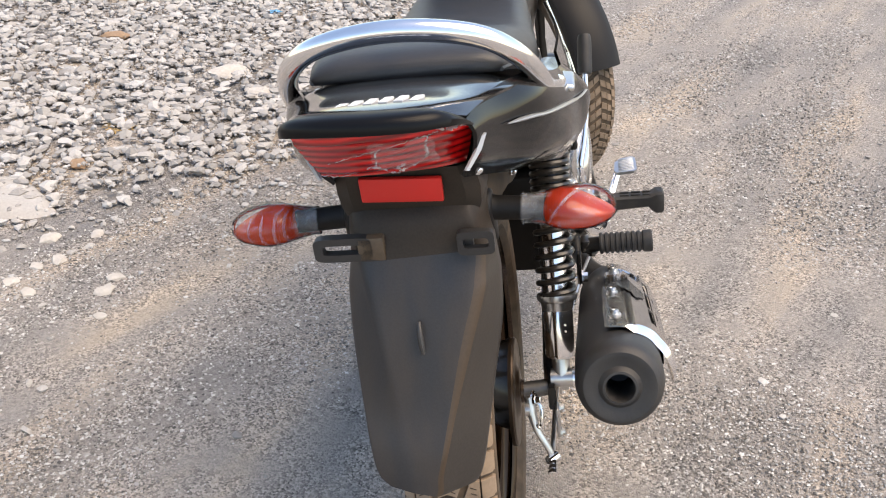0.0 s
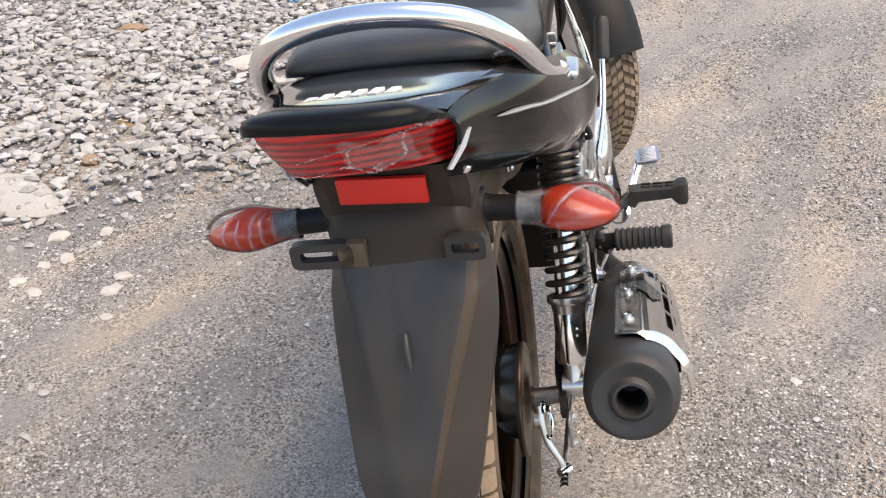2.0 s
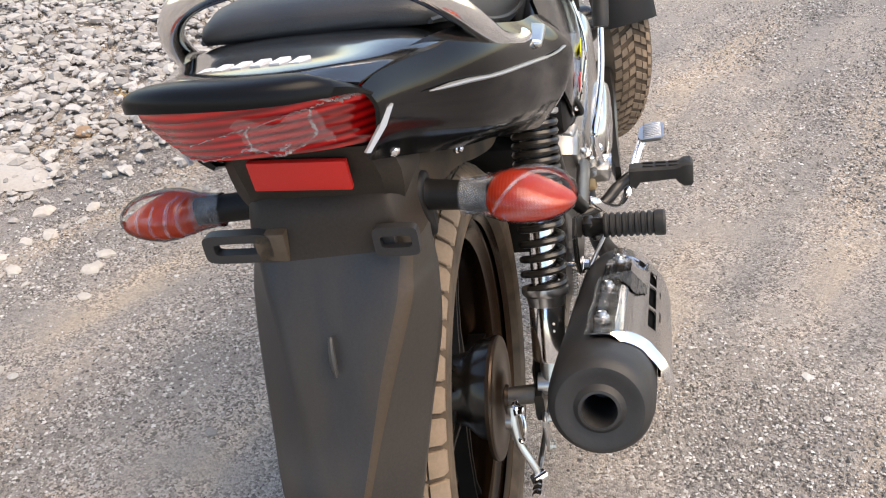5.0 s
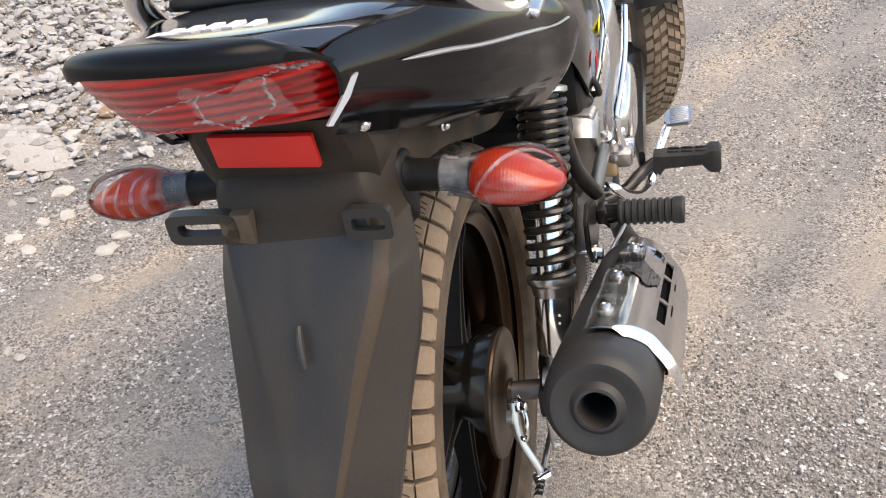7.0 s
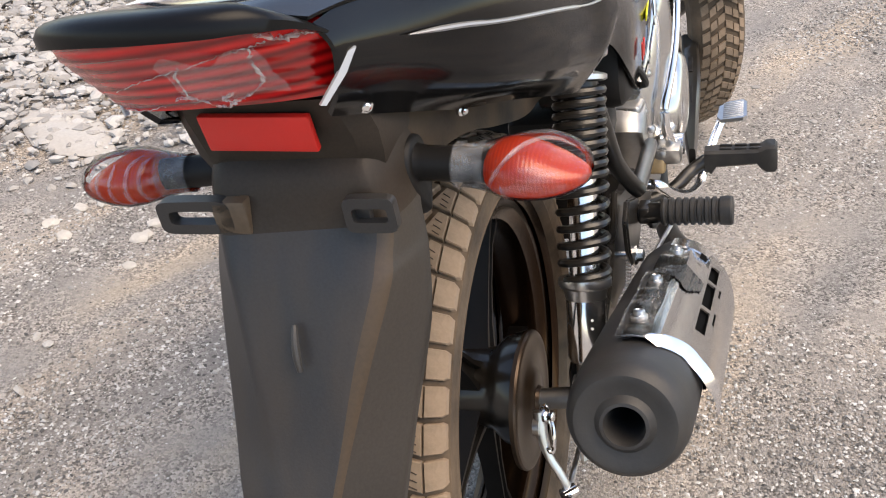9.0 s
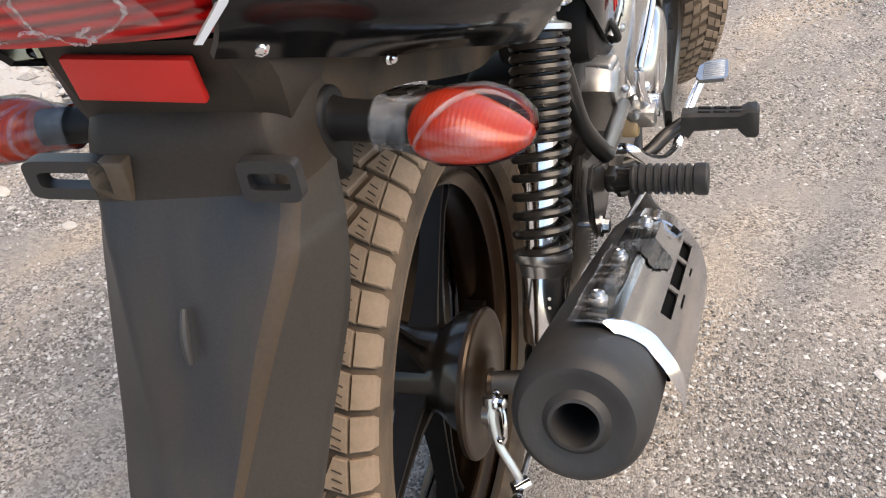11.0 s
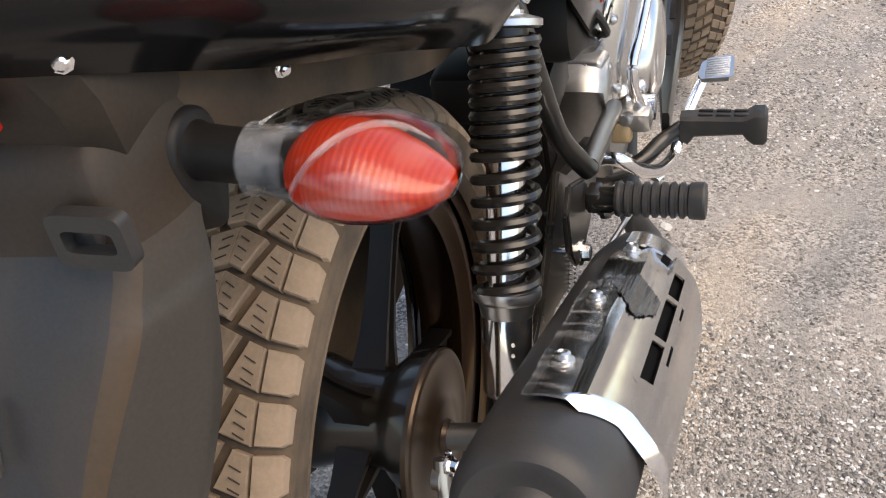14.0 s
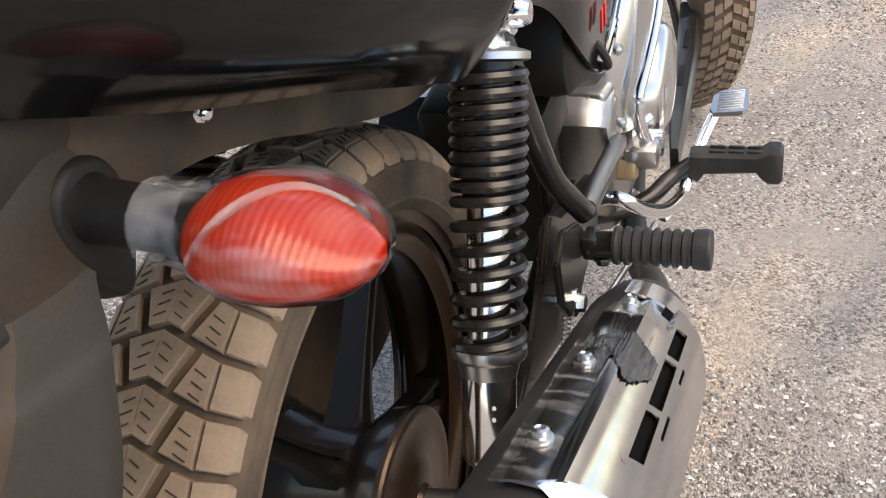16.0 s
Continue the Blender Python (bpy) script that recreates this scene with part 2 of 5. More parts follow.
# ---------------------------------------------------------------- ground
bm = B()
xs = [-300, -60, -15, -6] + [-4 + 0.1 * i for i in range(81)] + [6, 15, 60, 300]
ys = [-300, -60, -15, -4] + [-1.5 + 0.1 * i for i in range(86)] + [9, 15, 60, 300]
grid = [[bm.verts.new((x, y, 0.006 * noise.noise((x * 1.3, y * 1.3, 0)) if abs(x) < 3.9 and -1.4 < y < 6.9 else 0)) for x in xs] for y in ys]
for i in range(len(ys) - 1):
    for j in range(len(xs) - 1):
        bm.faces.new((grid[i][j], grid[i][j + 1], grid[i + 1][j + 1], grid[i + 1][j]))
ground = tagged(part("ground", bm, GROUND), "grey and tan compacted gravel yard", "ground", kind="structure")

# ---------------------------------------------------------------- motorcycle
bike = new("motorcycle")
bike.matrix_world = pose(0.1435, 1.159, 0, 0, -9, -5)
tagged(bike, "black motorcycle with chrome trim leaning on its stand", "motorcycle")
AXLE = Vector((-0.006, 0.0, 0.280))
FRONT_Y = 1.40



def polar(r, a, x=0.0):
    """A point of the rear wheel's side view: a in degrees from straight ahead, upwards."""
    return Vector((AXLE.x + x, AXLE.y + r * math.cos(radians(a)), AXLE.z + r * math.sin(radians(a))))


# ---- rear wheel
TYRE_PROFILE = [(0.0, 0.302), (0.015, 0.302), (0.027, 0.300), (0.039, 0.296), (0.049, 0.289), (0.0575, 0.279)]


def tyre_radius(x):
    x = abs(x)
    for (x0, r0), (x1, r1) in zip(TYRE_PROFILE, TYRE_PROFILE[1:]):
        if x <= x1:
            return r0 + (r1 - r0) * (x - x0) / (x1 - x0)
    return TYRE_PROFILE[-1][1]


def carcass(bm, depth, origin, axis, n, bead=0.226):
    half = [(x, r - depth) for x, r in TYRE_PROFILE] + [(0.0590, 0.272), (0.0597, 0.266), (0.0588, 0.2645), (0.0592, 0.260), (0.0585, 0.250), (0.0560, 0.2435), (0.0568, 0.241), (0.054, 0.238), (0.048, 0.232), (0.040, bead)]
    prof = [(-x, r) for x, r in reversed(half)] + half[1:]
    lathe(bm, prof, origin, axis, n)
    return bm


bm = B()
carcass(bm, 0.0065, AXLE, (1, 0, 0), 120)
rear_tyre = part("rear_tyre", bm, GROOVE_SHADE, bike, "dusty block-tread rear tyre")

N_PITCH = 55


def tread_prism(bm, corners, top, low):
    """A block of the tread between corners (x, pitch), raised by top over the carcass; low: how far its foot reaches down."""
    def at(x, s, h):
        a = math.radians(90) + s * 2 * math.pi / N_PITCH
        r = tyre_radius(x) + h
        return Vector((x, r * math.cos(a), r * math.sin(a)))
    cx = sum(c[0] for c in corners) / len(corners)
    cs = sum(c[1] for c in corners) / len(corners)
    foot = [bm.verts.new(at(x, s, -low)) for x, s in corners]
    edge = [bm.verts.new(at(x, s, -0.0008)) for x, s in corners]
    crown = [bm.verts.new(at(x + (cx - x) * 0.07, s + (cs - s) * 0.07, top)) for x, s in corners]
    m = len(corners)
    for k in range(m):
        j = (k + 1) % m
        bm.faces.new((foot[k], foot[j], edge[j], edge[k]))
        bm.faces.new((edge[k], edge[j], crown[j], crown[k]))
    bm.faces.new(crown)


def lean_of(x):
    return min(abs(x), 0.038) / 0.038 * 0.42


def strip(bm, sgn, inner, outer, s0, s1):
    """A slice of a block between two slanting borders (x at the start and at the end of the pitch)."""
    def border(b, s):
        return b[0] + (b[1] - b[0]) * s
    tread_prism(bm, [(sgn * x, s + lean_of(x)) for x, s in ((border(inner, s0), s0), (border(outer, s0), s0), (border(outer, s1), s1), (border(inner, s1), s1))], 0.0, 0.008)


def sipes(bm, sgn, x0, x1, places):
    """Thin raised strips on a block, coloured as dark as the shade in cuts."""
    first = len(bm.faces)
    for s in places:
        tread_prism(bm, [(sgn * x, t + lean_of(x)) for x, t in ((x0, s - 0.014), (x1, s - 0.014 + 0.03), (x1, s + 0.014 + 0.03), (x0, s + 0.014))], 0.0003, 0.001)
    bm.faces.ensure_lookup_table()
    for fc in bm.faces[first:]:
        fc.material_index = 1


def centre_block():
    bm = B()
    for sgn in (1, -1):
        strip(bm, sgn, (0.0, 0.0), (0.0225, 0.0105), 0.08, 0.92)
        sipes(bm, sgn, 0.003, 0.0105, (0.28, 0.50, 0.72))
    return bm


def middle_block(sgn):
    bm = B()
    strip(bm, sgn, (0.0305, 0.0185), (0.0397, 0.0397), 0.08, 0.92)
    sipes(bm, sgn, 0.0285, 0.0360, (0.38, 0.60, 0.80))
    return bm


def shoulder_block(sgn):
    bm = B()
    c = 0.42
    tread_prism(bm, [(sgn * x, s + c) for x, s in ((0.0415, 0.085), (0.0545, 0.075), (0.0575, 0.15), (0.0575, 0.85), (0.0545, 0.925), (0.0415, 0.915))], 0.0008, 0.010)
    return bm


# Colour of the shade in fine cuts; the blocks themselves are not cut.
SIPE_SHADE = material("sipe_shade_rubber", (0.035, 0.025, 0.017), 0.95, grain=0.2)
masters = []
for maker in (centre_block, lambda: middle_block(1), lambda: middle_block(-1), lambda: shoulder_block(1), lambda: shoulder_block(-1)):
    bm = maker()
    bmesh.ops.recalc_face_normals(bm, faces=bm.faces)
    me = bpy.data.meshes.new("tread_block")
    bm.to_mesh(me)
    bm.free()
    me.materials.append(RUBBER)
    me.materials.append(SIPE_SHADE)
    masters.append(me)
for k in range(N_PITCH):
    for me in masters:
        ob = new("tread_block", me)
        ob.parent = rear_tyre
        ob.matrix_local = Matrix.Translation(AXLE) @ Matrix.Rotation(2 * math.pi * k / N_PITCH, 4, "X")

bm = B()
RIM = [(0.040, 0.222), (0.046, 0.229), (0.0485, 0.2345), (0.045, 0.2355), (0.042, 0.231), (0.036, 0.224), (0.034, 0.214), (0.028, 0.209), (0.024, 0.199), (0.012, 0.197)]
lathe(bm, RIM + [(-x, r) for x, r in reversed(RIM)], AXLE, (1, 0, 0), 96)
RIM_PAINT = material("dark_bronze_rim_paint", (0.034, 0.017, 0.008), 0.11, metal=0.85, grain=0.25, scale=70, dust=0.12, dust_colour=(0.05, 0.035, 0.022), dust_scale=16)
rim = part("rear_rim", bm, RIM_PAINT, bike, "dark bronze-black cast alloy rear rim")
for k in range(5):
    a = 52 + 72 * k
    bm = B()
    secs = []
    for r, w, d in ((0.040, 0.018, 0.017), (0.075, 0.0115, 0.0135), (0.12, 0.0085, 0.0115), (0.17, 0.0090, 0.0110), (0.202, 0.016, 0.014)):
        c, u = polar(r, a), Vector((0, -math.sin(radians(a)), math.cos(radians(a))))
        prof = [(-w, -d), (-w * 0.55, -d), (-w * 0.45, -d * 0.55), (w * 0.45, -d * 0.55), (w * 0.55, -d), (w, -d), (w, d), (w * 0.55, d), (w * 0.45, d * 0.55), (-w * 0.45, d * 0.55), (-w * 0.55, d), (-w, d)]
        secs.append([c + u * p + Vector((1, 0, 0)) * q for p, q in prof])
    rings_to_mesh(bm, secs)
    bmesh.ops.bevel(bm, geom=[e for e in bm.edges if e.calc_face_angle(0) > 0.9], offset=0.0012, segments=1, affect="EDGES")
    part("spoke", bm, SPOKE, rim)
bm = B()
lathe(bm, [(-0.062, 0.0), (-0.062, 0.048), (-0.05, 0.055), (-0.035, 0.050), (-0.02, 0.047), (0.020, 0.048), (0.026, 0.050), (0.034, 0.058), (0.042, 0.064), (0.056, 0.068), (0.062, 0.070)], AXLE, (1, 0, 0), 48)
part("hub", bm, WHEEL, rim, "black hub and brake drum")
bm = B()
lathe(bm, [(0.061, 0.0800), (0.066, 0.0810), (0.0685, 0.0795), (0.0695, 0.076), (0.0685, 0.072), (0.0690, 0.040), (0.073, 0.034), (0.075, 0.018), (0.079, 0.016), (0.079, 0.0)], AXLE + Vector((0, -0.010, -0.007)), (1, 0, 0), 56)
part("brake_plate", bm, material("dull_brown_brake_plate", (0.048, 0.031, 0.020), 0.26, metal=0.6, grain=0.25, scale=90, dust=0.12, dust_colour=(0.14, 0.09, 0.055)), bike, "dull dusty brake drum cover plate")
bm = B()
tube(bm, [AXLE + Vector((0.074, -0.010, -0.006)), AXLE + Vector((0.118, -0.006, -0.003))], 0.0125, 20)
part("axle_spacer", bm, material("grey_steel", (0.20, 0.20, 0.20), 0.4, metal=0.9, grain=0.1, dust=0.15), bike, "dull grey steel axle spacer")
bm = B()
lathe(bm, [(0.0, 0.0), (0.0, 0.018), (0.003, 0.018), (0.003, 0.012), (0.013, 0.0115), (0.013, 0.007), (0.021, 0.0065), (0.021, 0.0)], AXLE + Vector((0.132, 0, 0)), (1, 0, 0), 6)
part("axle_nut", bm, CHROME_WORN, bike)
bm = B()
lathe(bm, [(0.0, 0.0), (0.0, 0.05), (0.004, 0.062), (0.012, 0.062), (0.012, 0.0)], AXLE + Vector((-0.078, 0, 0)), (1, 0, 0), 40)
part("rear_sprocket", bm, STEEL_BLACK, bike)
bm = B()
case = [(-0.075, 0.045), (-0.055, 0.095), (0.0, 0.115), (0.20, 0.115), (0.44, 0.10), (0.46, 0.02), (0.44, -0.05), (0.2, -0.085), (0.0, -0.09), (-0.06, -0.06)]
rings_to_mesh(bm, [[Vector((x, y, AXLE.z + z)) for y, z in case] for x in (-0.112, -0.106, -0.092, -0.086)])
part("chain_case", bm, MATT, bike, "black enamelled steel chain case")

# ---- swinging arm and brake gear
for s in (1, -1):
    bm = B()
    p0, p1 = Vector((s * 0.115, -0.035, 0.277)), Vector((s * 0.105, 0.41, 0.325))
    secs = []
    for f_ in (0, 0.05, 0.12, 0.5, 0.9, 1.0):
        p = p0.lerp(p1, f_)
        h, w = (0.020 if f_ < 0.1 else 0.0175), (0.006 if f_ < 0.1 else 0.012)
        secs.append([p + Vector((cx * w, 0, cz * h)) for cx, cz in ((-1, -0.7), (-0.7, -1), (0.7, -1), (1, -0.7), (1, 0.7), (0.7, 1), (-0.7, 1), (-1, 0.7))])
    rings_to_mesh(bm, secs)
    part("swing_arm", bm, STEEL_BLACK, bike, "black enamelled swinging arm")
bm = B()
tube(bm, [(0.077, -0.066, 0.285), (0.084, -0.066, 0.285)], 0.011, 14)
arm = [(0.084, -0.060, 0.302), (0.086, -0.070, 0.280), (0.092, -0.078, 0.256), (0.103, -0.083, 0.234), (0.110, -0.086, 0.218), (0.112, -0.088, 0.204)]
tube(bm, smooth_path(arm, 5), [0.0080 - 0.0028 * min(1, i / 12) for i in range(26)], 10, flat=0.8)
brake_arm = part("brake_arm", bm, CHROME_WORN, bike, "bent chromed brake lever arm")
bm = B()
bolt(bm, (0.092, -0.062, 0.297), (1, -0.2, 0.2), 0.006, 0.008)
part("clamp_bolt", bm, CHROME, brake_arm)
bm = B()
tube(bm, smooth_path([(0.088, -0.054, 0.304), (0.083, -0.068, 0.290), (0.089, -0.076, 0.268), (0.098, -0.080, 0.262), (0.100, -0.072, 0.285), (0.093, -0.060, 0.302)], 5, closed=True), 0.0026, 8, loop=True)
part("arm_strap", bm, CHROME, brake_arm, "bright wire strap on the brake arm")
bm = B()
tube(bm, [(0.106, -0.094, 0.21), (0.118, -0.082, 0.21)], 0.008, 10)
part("clamp_bolt", bm, CHROME, brake_arm)
bm = B()
tube(bm, smooth_path([(0.112, -0.118, 0.207), (0.112, -0.06, 0.212), (0.122, 0.1, 0.225), (0.15, 0.3, 0.235), (0.19, 0.48, 0.245)], 6), 0.0036, 8)
brake_rod = part("brake_rod", bm, CHROME_WORN, bike)
bm = B()
for k in range(5):
    lathe(bm, [(0, 0.0), (0, 0.0065), (0.004, 0.0072), (0.007, 0.0060), (0.007, 0)], (0.112, -0.118 + 0.0085 * k, 0.207 + 0.0007 * k), (0, 1, 0.08), 8)
part("adjuster_nut", bm, CHROME, brake_rod)
bm = B()
block(bm, pose(0.122, -0.045, 0.246, 10, 0, 0), (0.006, 0.018, 0.062), 0.002)
bolt(bm, (0.126, -0.046, 0.225), (1, 0, 0), 0.005)
bolt(bm, (0.126, -0.043, 0.268), (1, 0, 0), 0.005)
part("chain_adjuster", bm, CHROME_WORN, bike, "bright steel axle adjuster plate")

# ---- shock absorber
TOP, BOT = Vector((0.128, 0.131, 0.640)), Vector((0.130, -0.012, 0.298))
S_AX = (BOT - TOP).normalized()
S_LEN = (BOT - TOP).length


def shock(mirror):
    m = Matrix.Diagonal((-1 if mirror else 1, 1, 1, 1))
    def put(name, bm, mat, parent, label=""):
        bmesh.ops.transform(bm, matrix=m, verts=bm.verts)
        if mirror:
            bmesh.ops.reverse_faces(bm, faces=bm.faces)
        return part(name, bm, mat, parent, label)
    bm = B()
    lathe(bm, [(0.0, 0.0), (0.0, 0.016), (0.235 * S_LEN / 0.34, 0.0165), (0.60 * S_LEN, 0.0165), (0.60 * S_LEN, 0.0)], TOP + S_AX * 0.02, S_AX, 28)
    lathe(bm, [(0.675 * S_LEN, 0.0), (0.675 * S_LEN, 0.0205), (0.685 * S_LEN, 0.0215), (0.90 * S_LEN, 0.0215), (0.915 * S_LEN, 0.019), (0.915 * S_LEN, 0.0)], TOP, S_AX, 32)
    body = put("shock_absorber", bm, CHROME, bike, "chromed twin-shock damper with a black coil spring")
    bm = B()
    pts = []
    u = S_AX.orthogonal().normalized()
    w = S_AX.cross(u)
    z0, z1 = 0.036, 0.672 * S_LEN
    turns = 15.0
    n = int(turns * 22)
    for i in range(n + 1):
        q = i / n
        # the upper coils are wound closer than the lower ones
        h = q * 0.78 if q < 0.6 else 0.468 + (q - 0.6) / 0.4 * 0.532
        a = 2 * math.pi * turns * q
        pts.append(TOP + S_AX * (z0 + (z1 - z0 - 0.004) * h) + (u * math.cos(a) + w * math.sin(a)) * 0.0252)
    tube(bm, pts, 0.0046, 7, up=tuple(S_AX))
    put("coil_spring", bm, STEEL_BLACK, body, "black enamelled coil spring")
    bm = B()
    lathe(bm, [(0.012, 0.0), (0.012, 0.011), (0.022, 0.0125), (0.0255, 0.027), (0.027, 0.0305), (0.032, 0.0305), (0.034, 0.027), (0.034, 0.0)], TOP, S_AX, 32)
    put("spring_cap", bm, CHROME_WORN, body, "bright alloy spring cap")
    bm = B()
    lathe(bm, [(0.655 * S_LEN, 0.020), (0.662 * S_LEN, 0.0290), (0.680 * S_LEN, 0.0293), (0.688 * S_LEN, 0.0275), (0.692 * S_LEN, 0.0245), (0.715 * S_LEN, 0.0228), (0.725 * S_LEN, 0.0217)], TOP, S_AX, 32)
    put("spring_seat", bm, CHROME_WORN, body, "dull alloy spring seat")
    bm = B()
    lathe(bm, [(0.034, 0.0), (0.034, 0.0195), (0.36 * S_LEN, 0.0195), (0.36 * S_LEN, 0.016)], TOP, S_AX, 28)
    put("damper_cover", bm, STEEL_BLACK, body)
    for p, r, d in ((TOP, 0.010, 0.03), (BOT, 0.013, -0.03)):
        bm = B()
        tube(bm, [p + Vector((-0.016, 0, 0)), p + Vector((0.016, 0, 0))], 0.014, 20)
        tube(bm, [p, p + S_AX * d], r, 12)
        put("mounting_eye", bm, CHROME_WORN, body)
        bm = B()
        lathe(bm, [(0.016, 0.0), (0.016, 0.016), (0.019, 0.016), (0.019, 0.0115), (0.026, 0.011), (0.031, 0.008), (0.032, 0)], p, (1, 0, 0), 12)
        put("dome_nut", bm, CHROME, body)
    bm = B()
    for h in (0.775, 0.80):
        c = TOP + S_AX * (h * S_LEN) + Vector((0.010, -0.0185, 0.006))
        lathe(bm, [(0, 0), (0, 0.0016), (0.0006, 0.0016), (0.0006, 0)], c, (0.45, -0.8, 0.3), 10)
    put("sticker_dot", bm, WHITE, body)


shock(False)
shock(True)

# ---- silencer
MUF_B, MUF_F = Vector((0.207, -0.222, 0.440)), Vector((0.212, 0.29, 0.268))
M_AX = (MUF_F - MUF_B).normalized()
M_LEN = (MUF_F - MUF_B).length
m_side = M_AX.cross(Vector((0, 0, 1))).normalized()
m_up = m_side.cross(M_AX)
bm = B()
lathe(bm, [(0.075, 0.0), (0.07, 0.0155), (0.004, 0.0165), (-0.001, 0.018), (-0.0005, 0.0210), (0.0025, 0.0235), (0.0050, 0.0262), (0.0042, 0.034), (0.0022, 0.0395), (0.0025, 0.0440), (0.0070, 0.0490), (0.0150, 0.0525), (0.0280, 0.0543),
           (0.06, 0.055), (0.10, 0.055), (M_LEN - 0.10, 0.051), (M_LEN - 0.05, 0.044), (M_LEN - 0.02, 0.030), (M_LEN, 0.020), (M_LEN, 0.0)], MUF_B, M_AX, 56)
silencer = part("silencer", bm, MUFFLER, bike, "matt black exhaust silencer with a round tail")


def shield_point(h, a, r):
    """On the heat shield: h along the silencer, a degrees from straight up to its right side."""
    return MUF_B + M_AX * h + (m_up * math.cos(radians(a)) + m_side * math.sin(radians(a))) * r


SLOTS = ((0.143, 0.212), (0.222, 0.305), (0.315, 0.374))
SLITS = ((0.195, 0.232), (0.290, 0.318))


def shield_open(h, a):
    """The row of slots in the shield, and the two thin slits beside it."""
    if 48 < a < 60:
        return any(h0 < h - 0.0009 * (a - 54) < h1 for h0, h1 in SLOTS)
    return 65 < a < 67.5 and any(h0 < h < h1 for h0, h1 in SLITS)


def shield_edge(a):
    """Where the rear edge of the shield runs."""
    return 0.056 + 0.022 * min(1.0, max(0.0, (a - 8) / 40)) + 0.012 * max(0.0, (a - 70) / 40)


def shield_radius(h, a):
    ridge = 0.004 * max(0.0, 1 - abs(a - 21) / 9.0)
    flare = 0.012 * min(1.0, max(0.0, (a - 58) / 50))
    return 0.0618 + ridge + flare - 0.008 * max(0.0, (h - 0.34) / 0.06) * (a < 45)


bm = B()
h_list = sorted(set([0.056 + 0.006 * i for i in range(60) if 0.056 + 0.006 * i < 0.412] + [v for pair in SLOTS + SLITS for v in pair]))
a_list = sorted(set([-9 + 3 * i for i in range(41)] + [65, 67.5]))
grid_v = {}
for i, h in enumerate(h_list):
    for j, a in enumerate(a_list):
        q = h + (shield_edge(a) - 0.056) * max(0.0, 1 - (h - 0.056) / 0.07) - (0.030 * max(0.0, (60 - a) / 70) ** 2 + 0.0012 * max(0.0, a - 70)) * max(0.0, (h - 0.38) / 0.03)
        shear = 0.0009 * (a - 54) if 45 <= a <= 63 and 0.13 < h < 0.385 else 0.0
        grid_v[i, j] = [bm.verts.new(shield_point(q + shear, a, shield_radius(q, a) - t_)) for t_ in (0.0, 0.0018)]
sheet_cells = set()
for i in range(len(h_list) - 1):
    for j in range(len(a_list) - 1):
        am = (a_list[j] + a_list[j + 1]) / 2
        if not shield_open((h_list[i] + h_list[i + 1]) / 2 + (0.0009 * (am - 54) if 45 <= am <= 63 else 0.0), am):
            sheet_cells.add((i, j))
for i, j in sheet_cells:
    quad_ = [(i, j), (i, j + 1), (i + 1, j + 1), (i + 1, j)]
    bm.faces.new([grid_v[q][0] for q in quad_])
    bm.faces.new([grid_v[q][1] for q in reversed(quad_)])
    # a rim wherever the sheet ends
    for k, beside in enumerate(((i - 1, j), (i, j + 1), (i + 1, j), (i, j - 1))):
        if beside not in sheet_cells:
            a_, b_ = quad_[k], quad_[(k + 1) % 4]
            bm.faces.new((grid_v[b_][0], grid_v[a_][0], grid_v[a_][1], grid_v[b_][1]))
bmesh.ops.delete(bm, geom=[v for v in bm.verts if not v.link_faces], context="VERTS")
bmesh.ops.recalc_face_normals(bm, faces=bm.faces)
SHIELD = material("scuffed_chrome", (0.60, 0.59, 0.58), 0.07, metal=1.0, grain=0.15, scale=30, bump=0.10, dust=0.12, dust_colour=(0.25, 0.21, 0.17), dust_scale=26)
part("heat_shield", bm, SHIELD, silencer, "chromed heat shield with a row of slots")
bm = B()
rings = []
for a in [9 + 4 * i for i in range(26)]:
    d = (m_up * math.cos(radians(a)) + m_side * math.sin(radians(a)))
    taper = min(1.0, (a - 7) / 14, (113 - a) / 30)
    c = MUF_B + M_AX * (shield_edge(a) + 0.001)
    r_ = 0.0622 + 0.012 * min(1.0, max(0.0, (a - 58) / 50))
    rings.append([c + d * (r_ + 0.0030 * taper) + M_AX * 0.001, c + d * (r_ + 0.0022 * taper) - M_AX * 0.0012, c + d * (r_ - 0.0062 * taper) - M_AX * 0.0085 * taper, c + d * (r_ - 0.0066 * taper) - M_AX * 0.0070 * taper])
rings_to_mesh(bm, rings)
bmesh.ops.recalc_face_normals(bm, faces=bm.faces)
part("shield_lip", bm, CHROME, silencer, "bright rolled rear edge of the shield", angle=40)
# Added sheet: the shade inside the slots is put into its black colour.
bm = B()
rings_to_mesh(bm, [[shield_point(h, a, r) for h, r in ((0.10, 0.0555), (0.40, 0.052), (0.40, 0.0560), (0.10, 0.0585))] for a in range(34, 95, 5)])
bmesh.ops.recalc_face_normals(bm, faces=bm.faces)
part("slot_shade_sheet", bm, material("slot_shade_black", (0.003, 0.003, 0.003), 0.9, grain=0.3, scale=300, spec=0.05), silencer, "added black sheet standing in for the shade behind the slots")
for h, a in ((0.107, -1), (0.228, -1), (0.380, 5)):
    bm = B()
    p = shield_point(h, a, shield_radius(h, a) + 0.001)
    d = (m_up * math.cos(radians(a)) + m_side * math.sin(radians(a)))
    lathe(bm, [(-0.003, 0.0), (-0.003, 0.0085), (0.001, 0.008), (0.0015, 0.0058), (0.005, 0.0056), (0.006, 0.0036), (0.005, 0.003), (0.005, 0)], p, d, 14)
    part("shield_screw", bm, CHROME_WORN, silencer)
